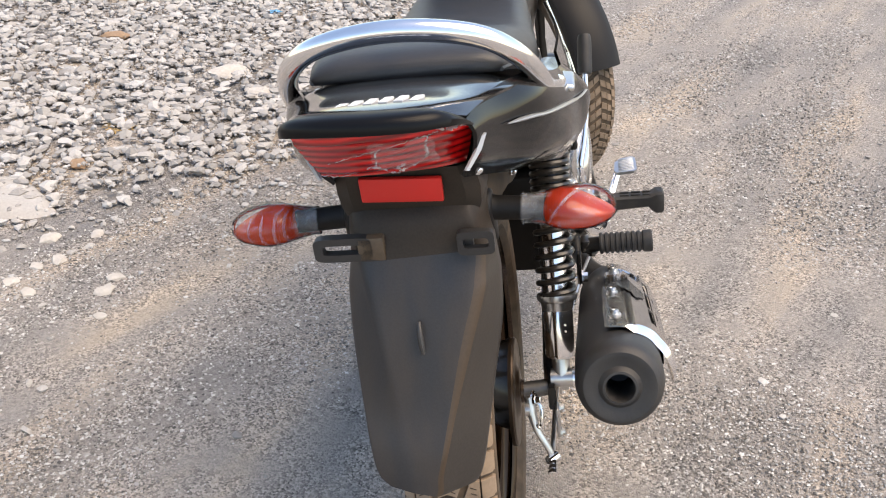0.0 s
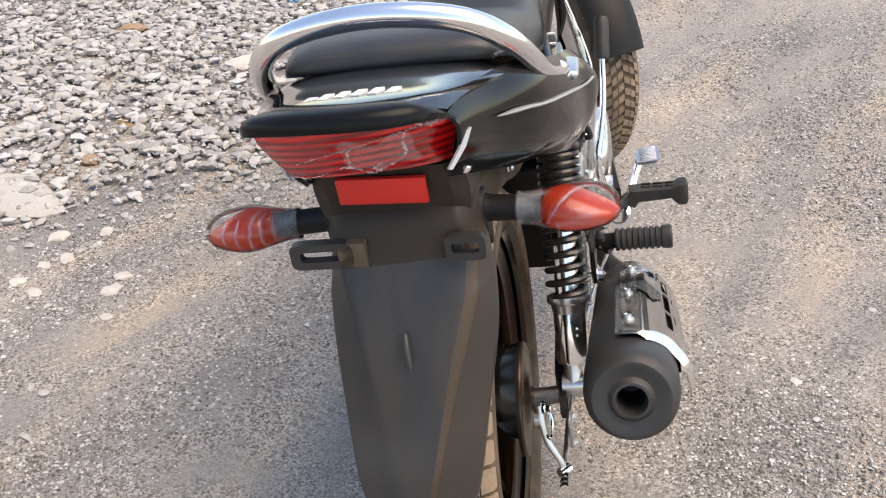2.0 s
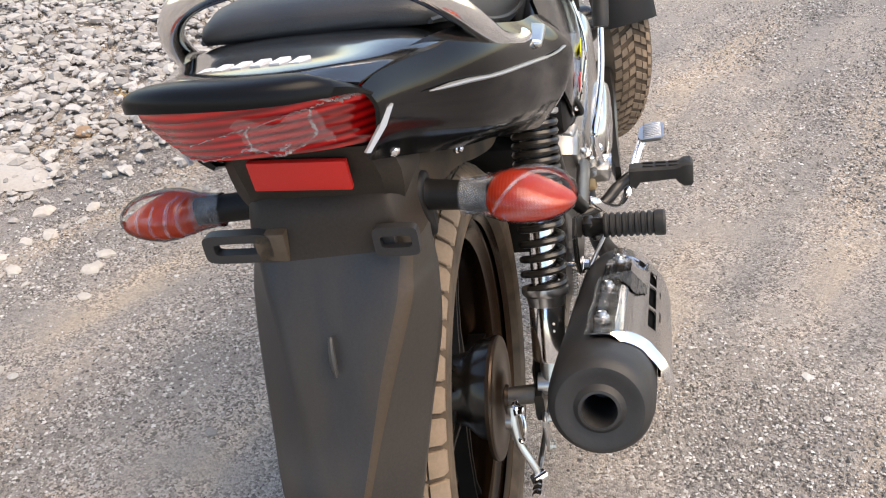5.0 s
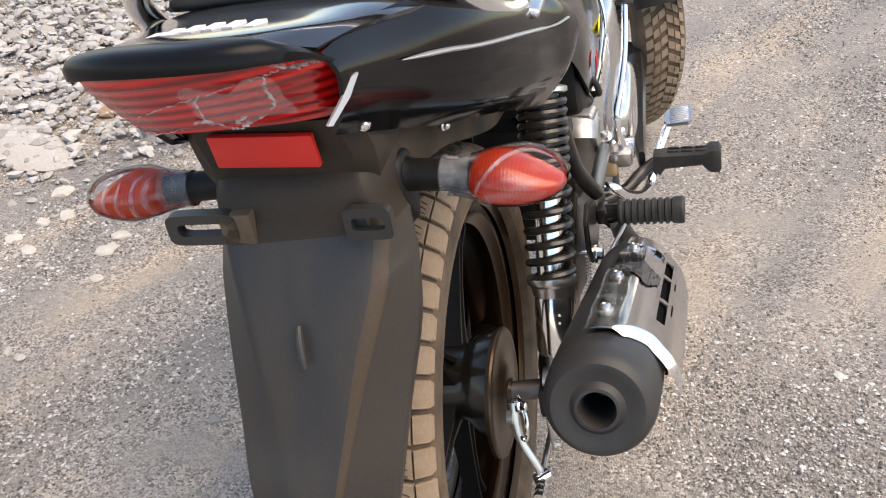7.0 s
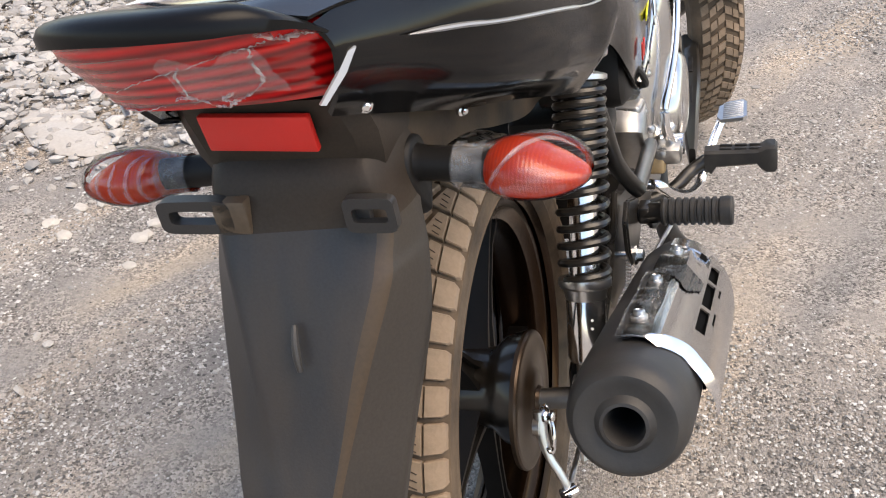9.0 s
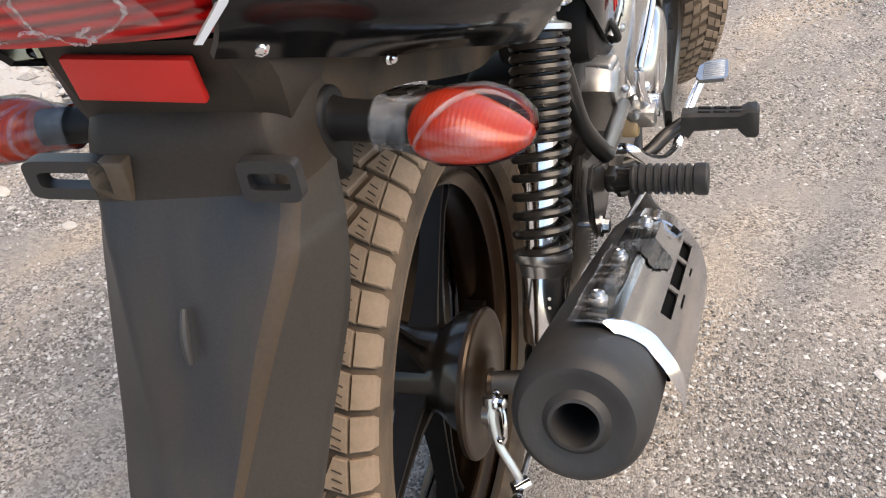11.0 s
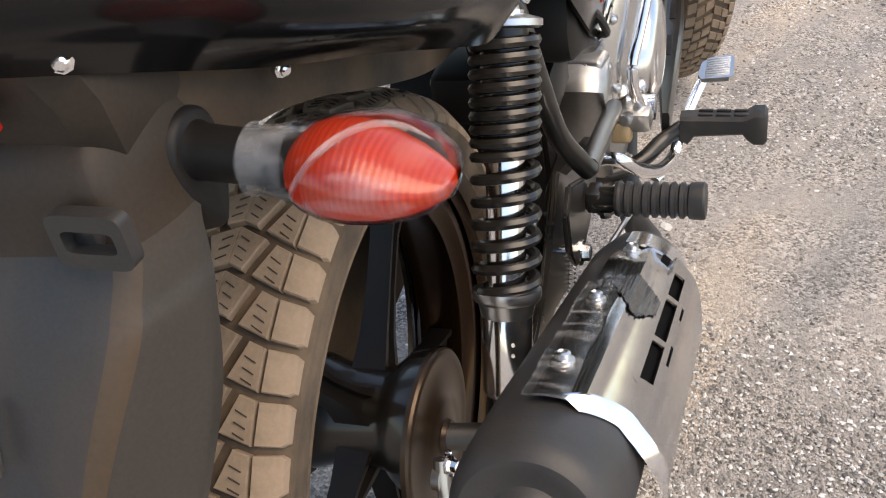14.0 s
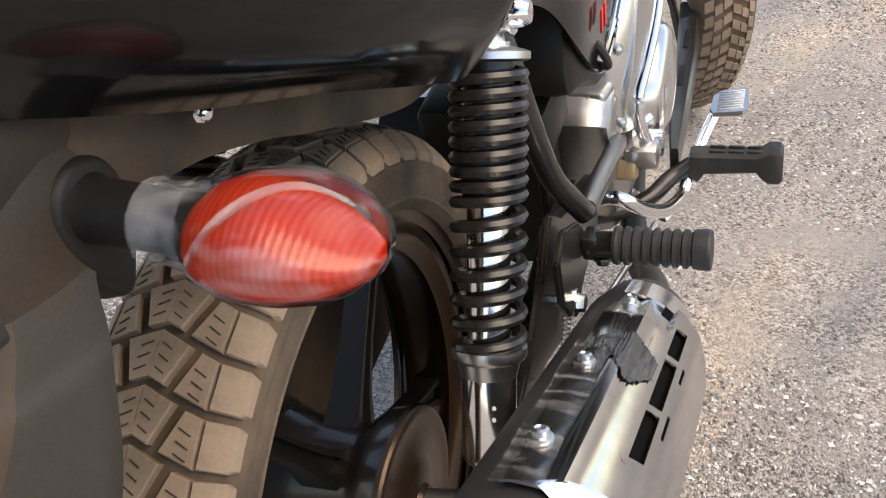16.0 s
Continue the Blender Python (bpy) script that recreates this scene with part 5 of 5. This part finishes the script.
def indicator(s):
    bm = B()
    lathe(bm, [(0.0, 0.0), (0.0, 0.0175), (0.010, 0.0165), (0.014, 0.0140), (0.020, 0.0132), (0.070, 0.0125), (0.072, 0.0138), (0.077, 0.0138), (0.079, 0.0)], (s * 0.066, -0.233, 0.698), (s, -0.10, -0.02), 28)
    stalk = part("indicator", bm, PLASTIC_DARK, bike, "orange indicator on a black stalk, wrapped in clear film")
    bm = B()
    rings = []
    for x, k in ((0.048, 1.10), (0.064, 1.06), (0.074, 1.0), (0.078, 0.93), (0.0795, 0.82), (0.0795, 0.1)):
        ring = []
        for j in range(32):
            c_, s_ = math.cos(2 * math.pi * j / 32), math.sin(2 * math.pi * j / 32)
            low = max(0.0, -s_)
            ring.append(Vector((s * (x + 0.004 * low * k), -0.233 + 0.0215 * c_ * k * (1 - 0.55 * low ** 2), 0.698 + (0.0215 if s_ > 0 else 0.043) * s_ * k)))
        rings.append(ring)
    rings_to_mesh(bm, rings)
    bmesh.ops.recalc_face_normals(bm, faces=bm.faces)
    part("stalk_base", bm, PLASTIC_DARK, stalk, "black drop-shaped base of the indicator", angle=50)
    bm = B()
    rings = []
    m = Matrix.Translation((s * 0.134, -0.240, 0.6965)) @ Matrix.Rotation(radians(-4 * s), 4, "Z")
    for h, r in ((0.0, 0.012), (0.003, 0.0170), (0.010, 0.0222), (0.022, 0.0252), (0.036, 0.0258), (0.050, 0.0240), (0.064, 0.0200), (0.076, 0.0145), (0.085, 0.0085), (0.089, 0.0025)):
        drop = 0.0045 * max(0.0, (h - 0.03) / 0.06)
        rings.append([m @ Vector((s * h * 0.82, 1.10 * r * math.cos(2 * math.pi * k / 36), 0.77 * r * math.sin(2 * math.pi * k / 36) * (1 - (2.9 if s > 0 else 1.4) * drop / 0.02 * (math.sin(2 * math.pi * k / 36) > 0)) - drop)) for k in range(36)])
    rings_to_mesh(bm, rings)
    bmesh.ops.recalc_face_normals(bm, faces=bm.faces)
    part("orange_lens", bm, ORANGE, stalk, "glossy orange lens")
    bm = B()
    rings = []
    rr = random.Random(7 + s)
    for h, r in ((-0.028, 0.0141), (-0.022, 0.0140), (-0.012, 0.0150), (-0.004, 0.0160), (0.004, 0.0185), (0.012, 0.0233), (0.024, 0.0263), (0.038, 0.0270), (0.052, 0.0260), (0.066, 0.0232), (0.078, 0.0190), (0.088, 0.0115), (0.091, 0.0030)):
        bulge = (0.14 if s > 0 else 0.0) * min(1.0, max(0.0, (h - 0.03) / 0.03)) + 0.26 * min(1.0, max(0.0, (0.012 - h) / 0.012))
        rings.append([m @ Vector((s * h * 0.82, 1.12 * r * math.cos(2 * math.pi * k / 28) * rr.uniform(0.99, 1.03), (0.82 + bulge * (0 < k < 14 or h < 0.012)) * r * math.sin(2 * math.pi * k / 28) * rr.uniform(0.99, 1.03))) for k in range(28)])
    rings_to_mesh(bm, rings, caps=False)
    bmesh.ops.recalc_face_normals(bm, faces=bm.faces)
    part("clear_wrap", bm, FILM, stalk, "crumpled clear packing film")
    bm = B()
    rings_to_mesh(bm, [[m @ Vector((s * h * 0.82, 1.12 * r * math.cos(2 * math.pi * k / 28) * rr.uniform(0.98, 1.04), 1.12 * r * math.sin(2 * math.pi * k / 28) * rr.uniform(0.98, 1.04))) for k in range(28)] for h, r in ((-0.029, 0.0146), (-0.027, 0.0156), (-0.024, 0.0144), (-0.016, 0.0143), (-0.008, 0.0152), (0.002, 0.0178))], caps=False)
    part("film_sleeve", bm, CLOUDY, stalk, "cloudy film round the stalk")
    lens_r = ((0.0, 0.0125), (0.004, 0.0180), (0.012, 0.0232), (0.024, 0.0264), (0.038, 0.0270), (0.052, 0.0250), (0.066, 0.0205), (0.078, 0.0146), (0.087, 0.0088))

    def on_lens(h, deg):
        for (h0, r0), (h1, r1) in zip(lens_r, lens_r[1:]):
            if h <= h1:
                break
        r = 0.955 * (r0 + (r1 - r0) * (h - h0) / (h1 - h0))
        bulge = 0.16 * min(1.0, max(0.0, (h - 0.03) / 0.03)) if deg < 180 and s > 0 else 0.0
        return m @ Vector((s * h * 0.82, 1.12 * r * math.cos(radians(deg)), (0.82 + bulge) * r * math.sin(radians(deg))))
    if s > 0:
        folds = ((0.0015, ((0.003, 250), (0.007, 210), (0.013, 172), (0.025, 135), (0.036, 112), (0.050, 95), (0.064, 84), (0.078, 76))),
                 (0.0014, ((0.017, 262), (0.0195, 230), (0.021, 205), (0.020, 185))), (0.0012, ((0.008, 262), (0.010, 235), (0.012, 205))))
    else:
        folds = ((0.0016, ((0.008, 262), (0.012, 220), (0.014, 175), (0.013, 130), (0.009, 95))), (0.0018, ((0.022, 255), (0.026, 215), (0.027, 175), (0.024, 130), (0.016, 95))),
                 (0.0014, ((0.036, 245), (0.043, 205), (0.045, 165), (0.041, 120))), (0.0012, ((0.056, 235), (0.062, 200), (0.063, 160), (0.058, 120))))
    for w, path in folds:
        bm = B()
        sp = smooth_path([on_lens(h, d) for h, d in path], 8)
        tube(bm, sp, [0.0003 + w * math.sin(math.pi * k / (len(sp) - 1)) ** 0.6 for k in range(len(sp))], 10)
        part("film_fold", bm, FOLD, stalk, "whitish fold of the clear film")


indicator(1)
indicator(-1)

# ---- front wheel, mudguard and fork, turned to the left on the stand
steer = Matrix.Translation((0.08, FRONT_Y, 0)) @ Matrix.Rotation(radians(30), 4, "Z")


def front_part(name, bm, mat, parent, label="", angle=38):
    bmesh.ops.transform(bm, matrix=steer, verts=bm.verts)
    return part(name, bm, mat, parent, label, angle=angle)


F_AX = Vector((0, 0, 0.278))
bm = B()
carcass(bm, 0.004, F_AX, (1, 0, 0), 96)
front_tyre = front_part("front_tyre", bm, GROOVE_SHADE, bike, "dusty zigzag-tread front tyre")
bm = B()
NF = 64
for k in range(NF):
    for sgn in (1, -1):
        for x0, x1, s0, s1 in ((0.001, 0.016, 0.0, 0.55), (0.018, 0.031, 0.35, 0.9), (0.033, 0.046, 0.1, 0.75)):
            sh_ = 0.5 if sgn < 0 else 0
            def at(x, q, h):
                a = 2 * math.pi * (k + q + sh_) / NF
                r = tyre_radius(x) + h
                return Vector((sgn * x, r * math.cos(a), F_AX.z + r * math.sin(a)))
            cor = [(x0, s0), (x1, s0 + 0.25), (x1, s1 + 0.25), (x0, s1)]
            top = [bm.verts.new(at(x, q, 0.0)) for x, q in cor]
            low = [bm.verts.new(at(x, q, -0.006)) for x, q in cor]
            bm.faces.new(top if sgn > 0 else top[::-1])
            for i in range(4):
                j = (i + 1) % 4
                bm.faces.new((low[i], low[j], top[j], top[i]) if sgn < 0 else (low[j], low[i], top[i], top[j]))
tagged(front_part("tread", bm, RUBBER, front_tyre), kind="stuff")
bm = B()
lathe(bm, RIM + [(-x, r) for x, r in reversed(RIM)], F_AX, (1, 0, 0), 72)
front_rim = front_part("front_rim", bm, WHEEL, bike, "black cast alloy front rim")
for k in range(5):
    bm = B()
    a = radians(90 + 72 * k)
    tube(bm, [F_AX + Vector((0, math.cos(a), math.sin(a))) * r for r in (0.03, 0.1, 0.2)], [0.018, 0.014, 0.018], 8, flat=0.8)
    front_part("spoke", bm, WHEEL, front_rim)
bm = B()
lathe(bm, [(-0.05, 0), (-0.05, 0.04), (-0.03, 0.05), (0.03, 0.05), (0.05, 0.04), (0.05, 0)], F_AX, (1, 0, 0), 32)
front_part("hub", bm, WHEEL, front_rim)
bm = B()
rings = []
for a in range(20, 165, 6):
    c, s_ = math.cos(radians(a)), math.sin(radians(a))
    flare = 0.0
    rings.append([F_AX + Vector((x, c * (r + flare), s_ * (r + flare * 0.6))) for x, r in ((-0.062, 0.296), (-0.060, 0.312), (-0.040, 0.326), (0, 0.332), (0.040, 0.326), (0.060, 0.312), (0.062, 0.296))])
vs = [[bm.verts.new(p) for p in r] for r in rings]
for i in range(len(vs) - 1):
    for j in range(6):
        bm.faces.new((vs[i][j], vs[i + 1][j], vs[i + 1][j + 1], vs[i][j + 1]))
bmesh.ops.recalc_face_normals(bm, faces=bm.faces)
bmesh.ops.solidify(bm, geom=bm.faces[:], thickness=0.003)
front_part("front_mudguard", bm, PLASTIC_DARK, bike, "matt black front mudguard")
for s in (1, -1):
    bm = B()
    tube(bm, [F_AX + Vector((s * 0.085, 0.0, -0.02)), F_AX + Vector((s * 0.085, -0.13, 0.28)), F_AX + Vector((s * 0.085, -0.235, 0.56))], [0.022, 0.022, 0.016], 16)
    front_part("fork_leg", bm, ALLOY, bike, "alloy fork leg")
bm = B()
tube(bm, [(0.0, 0.95, 0.80), (0.03, 1.08, 0.84), (0.09, 1.20, 0.82)], 0.03, 14)
part("steering_head", bm, STEEL_BLACK, bike, "black steering head between the tank and the fork")
bm = B()
secs = []
for y, w, z0, z1 in ((0.50, 0.07, 0.77, 0.85), (0.56, 0.115, 0.75, 0.90), (0.68, 0.14, 0.73, 0.94), (0.85, 0.145, 0.72, 0.95), (0.98, 0.12, 0.75, 0.93), (1.03, 0.07, 0.80, 0.90)):
    secs.append([Vector((w * math.cos(2 * math.pi * k / 20), y, (z0 + z1) / 2 + (z1 - z0) / 2 * math.sin(2 * math.pi * k / 20))) for k in range(20)])
cols = [smooth_path([r[k] for r in secs], 4) for k in range(20)]
rings_to_mesh(bm, [[cols[k][i] for k in range(20)] for i in range(len(cols[0]))])
part("fuel_tank", bm, PAINT, bike, "gloss black fuel tank")
bm = B()
tube(bm, smooth_path([(-0.10, 0.40, 0.27), (-0.16, 0.36, 0.16), (-0.235, 0.34, 0.042)], 4), 0.009, 10)
block(bm, pose(-0.238, 0.338, 0.040, 0, 9, 0), (0.05, 0.04, 0.006), 0.002)
part("side_stand", bm, STEEL_BLACK, bike, "black steel side stand holding the lean")


# ---------------------------------------------------------------- stones and gravel
def stone_material(name, dark, light, warm):
    m = bpy.data.materials.new(name)
    m.use_nodes = True
    n, l = m.node_tree.nodes, m.node_tree.links
    b = n["Principled BSDF"]
    b.inputs["Roughness"].default_value = 0.85
    g, ramp, tc, no, mix = n.new("ShaderNodeNewGeometry"), n.new("ShaderNodeValToRGB"), n.new("ShaderNodeTexCoord"), n.new("ShaderNodeTexNoise"), n.new("ShaderNodeMix")
    ramp.color_ramp.elements[0].color, ramp.color_ramp.elements[1].color = (*dark, 1), (*light, 1)
    mid = ramp.color_ramp.elements.new(0.55)
    mid.color = (*warm, 1)
    l.new(g.outputs["Random Per Island"], ramp.inputs[0])
    no.inputs["Scale"].default_value, no.inputs["Detail"].default_value = 160, 4
    l.new(tc.outputs["Object"], no.inputs["Vector"])
    mix.data_type, mix.blend_type = "RGBA", "MULTIPLY"
    mix.inputs[0].default_value = 0.35
    l.new(ramp.outputs[0], mix.inputs[6])
    l.new(no.outputs[0], mix.inputs[7])
    l.new(mix.outputs[2], b.inputs["Base Color"])
    bp = n.new("ShaderNodeBump")
    bp.inputs["Strength"].default_value, bp.inputs["Distance"].default_value = 0.4, 0.003
    l.new(no.outputs[0], bp.inputs["Height"])
    l.new(bp.outputs[0], b.inputs["Normal"])
    return m


def ico(sub):
    bm = B()
    bmesh.ops.create_icosphere(bm, subdivisions=sub, radius=1.0)
    v = np.array([x.co[:] for x in bm.verts])
    f_ = np.array([[x.index for x in fc.verts] for fc in bm.faces])
    bm.free()
    return v, f_


def scatter(name, base, places, sizes, mat, rng, sink=0.35, rough=0.28):
    """Many stones of one kind, joined into one mesh."""
    v, f_ = base
    n, nv = len(places), len(v)
    shape = 1 + rough * rng.standard_normal((n, nv, 1)).clip(-1.6, 1.6)
    pts = v[None] * shape * np.stack([rng.uniform(0.6, 1.4, n), rng.uniform(0.6, 1.4, n), rng.uniform(0.4, 0.8, n)], 1)[:, None]
    a = rng.uniform(0, 2 * np.pi, n)
    c, s_ = np.cos(a)[:, None], np.sin(a)[:, None]
    x, y = pts[..., 0] * c - pts[..., 1] * s_, pts[..., 0] * s_ + pts[..., 1] * c
    out = np.stack([x, y, pts[..., 2]], -1) * sizes[:, None, None]
    out[..., 0] += places[:, 0, None]
    out[..., 1] += places[:, 1, None]
    out[..., 2] += (places[:, 2] + sizes * (0.7 - sink) * 0.7)[:, None]
    faces = (f_[None] + (np.arange(n) * nv)[:, None, None]).reshape(-1, 3)
    me = bpy.data.meshes.new(name)
    me.vertices.add(n * nv)
    me.vertices.foreach_set("co", out.reshape(-1).astype(np.float32))
    me.loops.add(len(faces) * 3)
    me.loops.foreach_set("vertex_index", faces.reshape(-1).astype(np.int32))
    me.polygons.add(len(faces))
    me.polygons.foreach_set("loop_start", np.arange(0, len(faces) * 3, 3, dtype=np.int32))
    me.update(calc_edges=True)
    me.validate()
    me.polygons.foreach_set("use_smooth", np.zeros(len(faces), dtype=bool))
    me.materials.append(mat)
    return new(name, me)


rng = np.random.default_rng(5)
OCTA = (np.array([[1, 0, 0], [-1, 0, 0], [0, 1, 0], [0, -1, 0], [0, 0, 1], [0, 0, -1]], float),
        np.array([[0, 2, 4], [2, 1, 4], [1, 3, 4], [3, 0, 4], [2, 0, 5], [1, 2, 5], [3, 1, 5], [0, 3, 5]]))
ICO1 = ico(1)
GREY = stone_material("grey_gravel", (0.085, 0.083, 0.081), (0.78, 0.77, 0.75), (0.36, 0.340, 0.315))
PALE = stone_material("pale_rubble", (0.32, 0.307, 0.292), (0.58, 0.565, 0.545), (0.49, 0.463, 0.430))


def bare(x, y):
    """Where the fine earth lies open between the gravel, 0 to 1."""
    return np.array([0.46 + 0.62 * noise.noise(((p * 0.866 - q * 0.5) * 5.5 + 3, (p * 0.5 + q * 0.866) * 1.1, 1.7)) + 0.30 * noise.noise((p * 7.0, q * 6.0, 4.0)) for p, q in zip(x, y)])


n = 270000
y = 0.75 + 4.2 * rng.random(n) ** 1.6
x = -0.1 + (rng.random(n) - 0.5) * (1.5 + 0.95 * y)
keep = rng.random(n) > np.clip((bare(x, y) - 0.36) * 3.2, 0.0, 0.93)
x, y = x[keep], y[keep]
size = 0.0013 + 0.0024 * rng.random(len(x)) ** 2.4 + 0.0004 * y
gravel = scatter("gravel", OCTA, np.stack([x, y, np.zeros(len(x))], 1), size, GREY, rng, sink=0.4)
tagged(gravel, "fine grey and tan gravel covering the yard", "gravel", kind="stuff")


def edge_line(x, y):
    """How far a place lies inside the belt of rubble, which begins on a slanting line."""
    return y - (2.02 + 0.62 * (x + 0.9)) 


n = 30000
x = -2.6 + 2.75 * rng.random(n)
y = 1.3 + 3.9 * rng.random(n)
d = edge_line(x, y)
keep = rng.random(n) < np.clip(0.10 + 0.75 * (d + 0.12) / 0.3, np.clip(0.13 + 0.2 * d, 0.02, 0.13), 1.0) * np.clip((0.05 - x) / 0.35, 0, 1) * np.clip((x + 2.6) / 0.5, 0, 1) * np.clip((5.2 - y) / 0.6, 0, 1)
x, y, d = x[keep], y[keep], d[keep]
size = (0.0035 + 0.0145 * rng.random(len(x)) ** 2.8) * np.clip(0.6 + 1.2 * (d + 0.1), 0.6, 1.2)
rubble = scatter("rubble", ICO1, np.stack([x, y, np.clip(d, 0, 0.25) * 0.06], 1), size, PALE, rng, sink=0.52, rough=0.30)
tagged(rubble, "belt of pale grey broken stones beside the yard", "rubble", kind="stuff")
n = 420
x, y = -1.6 + 3.2 * rng.random(n), 1.0 + 3.0 * rng.random(n)
pebbles = scatter("pebbles", ICO1, np.stack([x, y, np.zeros(n)], 1), 0.004 + 0.007 * rng.random(n) ** 2, PALE, rng, sink=0.35, rough=0.14)
tagged(pebbles, "scattered pale pebbles on the gravel", "pebbles", kind="stuff")


def loose_stone(name, x, y, z, size, mat, seed, label, category):
    r = random.Random(seed)
    bm = B()
    bmesh.ops.create_icosphere(bm, subdivisions=2, radius=1.0)
    for v in bm.verts:
        k = 1 + 0.38 * noise.noise(v.co * 1.5 + Vector((seed, 0, 0))) + 0.09 * r.uniform(-1, 1)
        v.co = Vector((v.co.x * size[0] * k, v.co.y * size[1] * k, max(-0.6, v.co.z) * size[2] * k))
    ob = part(name, bm, mat, None, angle=30)
    ob.matrix_world = pose(x, y, z, 0, 0, seed * 37)
    return tagged(ob, label, category)


STONE = material("pale_limestone", (0.50, 0.47, 0.43), 0.9, grain=0.3, scale=90, bump=0.5, dust=0.3)
BROWN = material("rusty_stone", (0.30, 0.20, 0.125), 0.9, grain=0.35, scale=90, bump=0.5, dust=0.2)
SLAB = material("pale_concrete", (0.42, 0.405, 0.385), 0.92, grain=0.2, scale=120, bump=0.4, dust=0.3)
loose_stone("flat_stone", -0.753, 3.198, 0.012, (0.075, 0.05, 0.022), STONE, 1, "flat pale stone lying among the rubble", "stone")
loose_stone("flat_stone", -0.60, 3.02, 0.010, (0.045, 0.05, 0.018), STONE, 2, "flat pale stone lying among the rubble", "stone")
loose_stone("brown_stone", -0.996, 2.42, 0.010, (0.040, 0.026, 0.010), BROWN, 3, "rusty brown stone at the edge of the rubble", "stone")
loose_stone("brown_stone", -1.26, 3.552, 0.016, (0.055, 0.035, 0.013), BROWN, 5, "rusty brown stone lying on the rubble", "stone")
loose_stone("concrete_lump", -1.12, 2.20, 0.006, (0.17, 0.09, 0.016), SLAB, 4, "low pale concrete lump sunk in the gravel", "concrete")
for k, (x, y, w) in enumerate(((-0.921, 2.012, 0.057), (-0.815, 2.043, 0.044), (-0.863, 1.914, 0.047), (-0.90, 1.88, 0.038), (-0.708, 1.848, 0.043), (-0.715, 1.792, 0.050), (-0.932, 1.811, 0.042), (-0.877, 1.77, 0.042), (-0.69, 1.691, 0.033))):
    ob = loose_stone("flat_stone", x, y, 0.002, (0.5 * w, 0.38 * w, 0.16 * w), STONE, 11 + k, "small flat pale stone pressed into the gravel", "stone")
    tagged(ob, "small flat pale stone pressed into the gravel", "stone", "flat stones on the gravel")
bm = B()
r = random.Random(8)
vs = [[bm.verts.new((0.05 * (i / 5 - 0.5) + 0.006 * r.uniform(-1, 1), 0.035 * (j / 4 - 0.5) + 0.005 * r.uniform(-1, 1), 0.012 + 0.010 * r.random())) for j in range(5)] for i in range(6)]
for i in range(5):
    for j in range(4):
        bm.faces.new((vs[i][j], vs[i + 1][j], vs[i + 1][j + 1], vs[i][j + 1]))
bmesh.ops.solidify(bm, geom=bm.faces[:], thickness=0.001)
scrap = part("plastic_scrap", bm, material("blue_plastic", (0.20, 0.48, 0.72), 0.4, grain=0.2, scale=60))
scrap.matrix_world = pose(-0.706, 3.922, 0.012, 0, 0, 20)
tagged(scrap, "crumpled light blue plastic scrap on the stones", "plastic")
bm = B()
for k in range(60):
    a, d = r.uniform(0, 6.28), 0.05 * math.sqrt(r.random())
    p = Vector((d * math.cos(a), d * math.sin(a), 0.006 + 0.008 * r.random()))
    e = Vector((r.uniform(-1, 1), r.uniform(-1, 1), r.uniform(-0.2, 0.4))).normalized() * r.uniform(0.006, 0.02)
    tube(bm, [p - e, p, p + e], [0.0006, 0.0014, 0.0005], 4)
grass = part("dry_grass", bm, material("straw", (0.50, 0.34, 0.14), 0.8, grain=0.3))
grass.matrix_world = pose(-0.962, 2.689, 0.0)
tagged(grass, "small tuft of dry straw-coloured grass", "grass", kind="stuff")
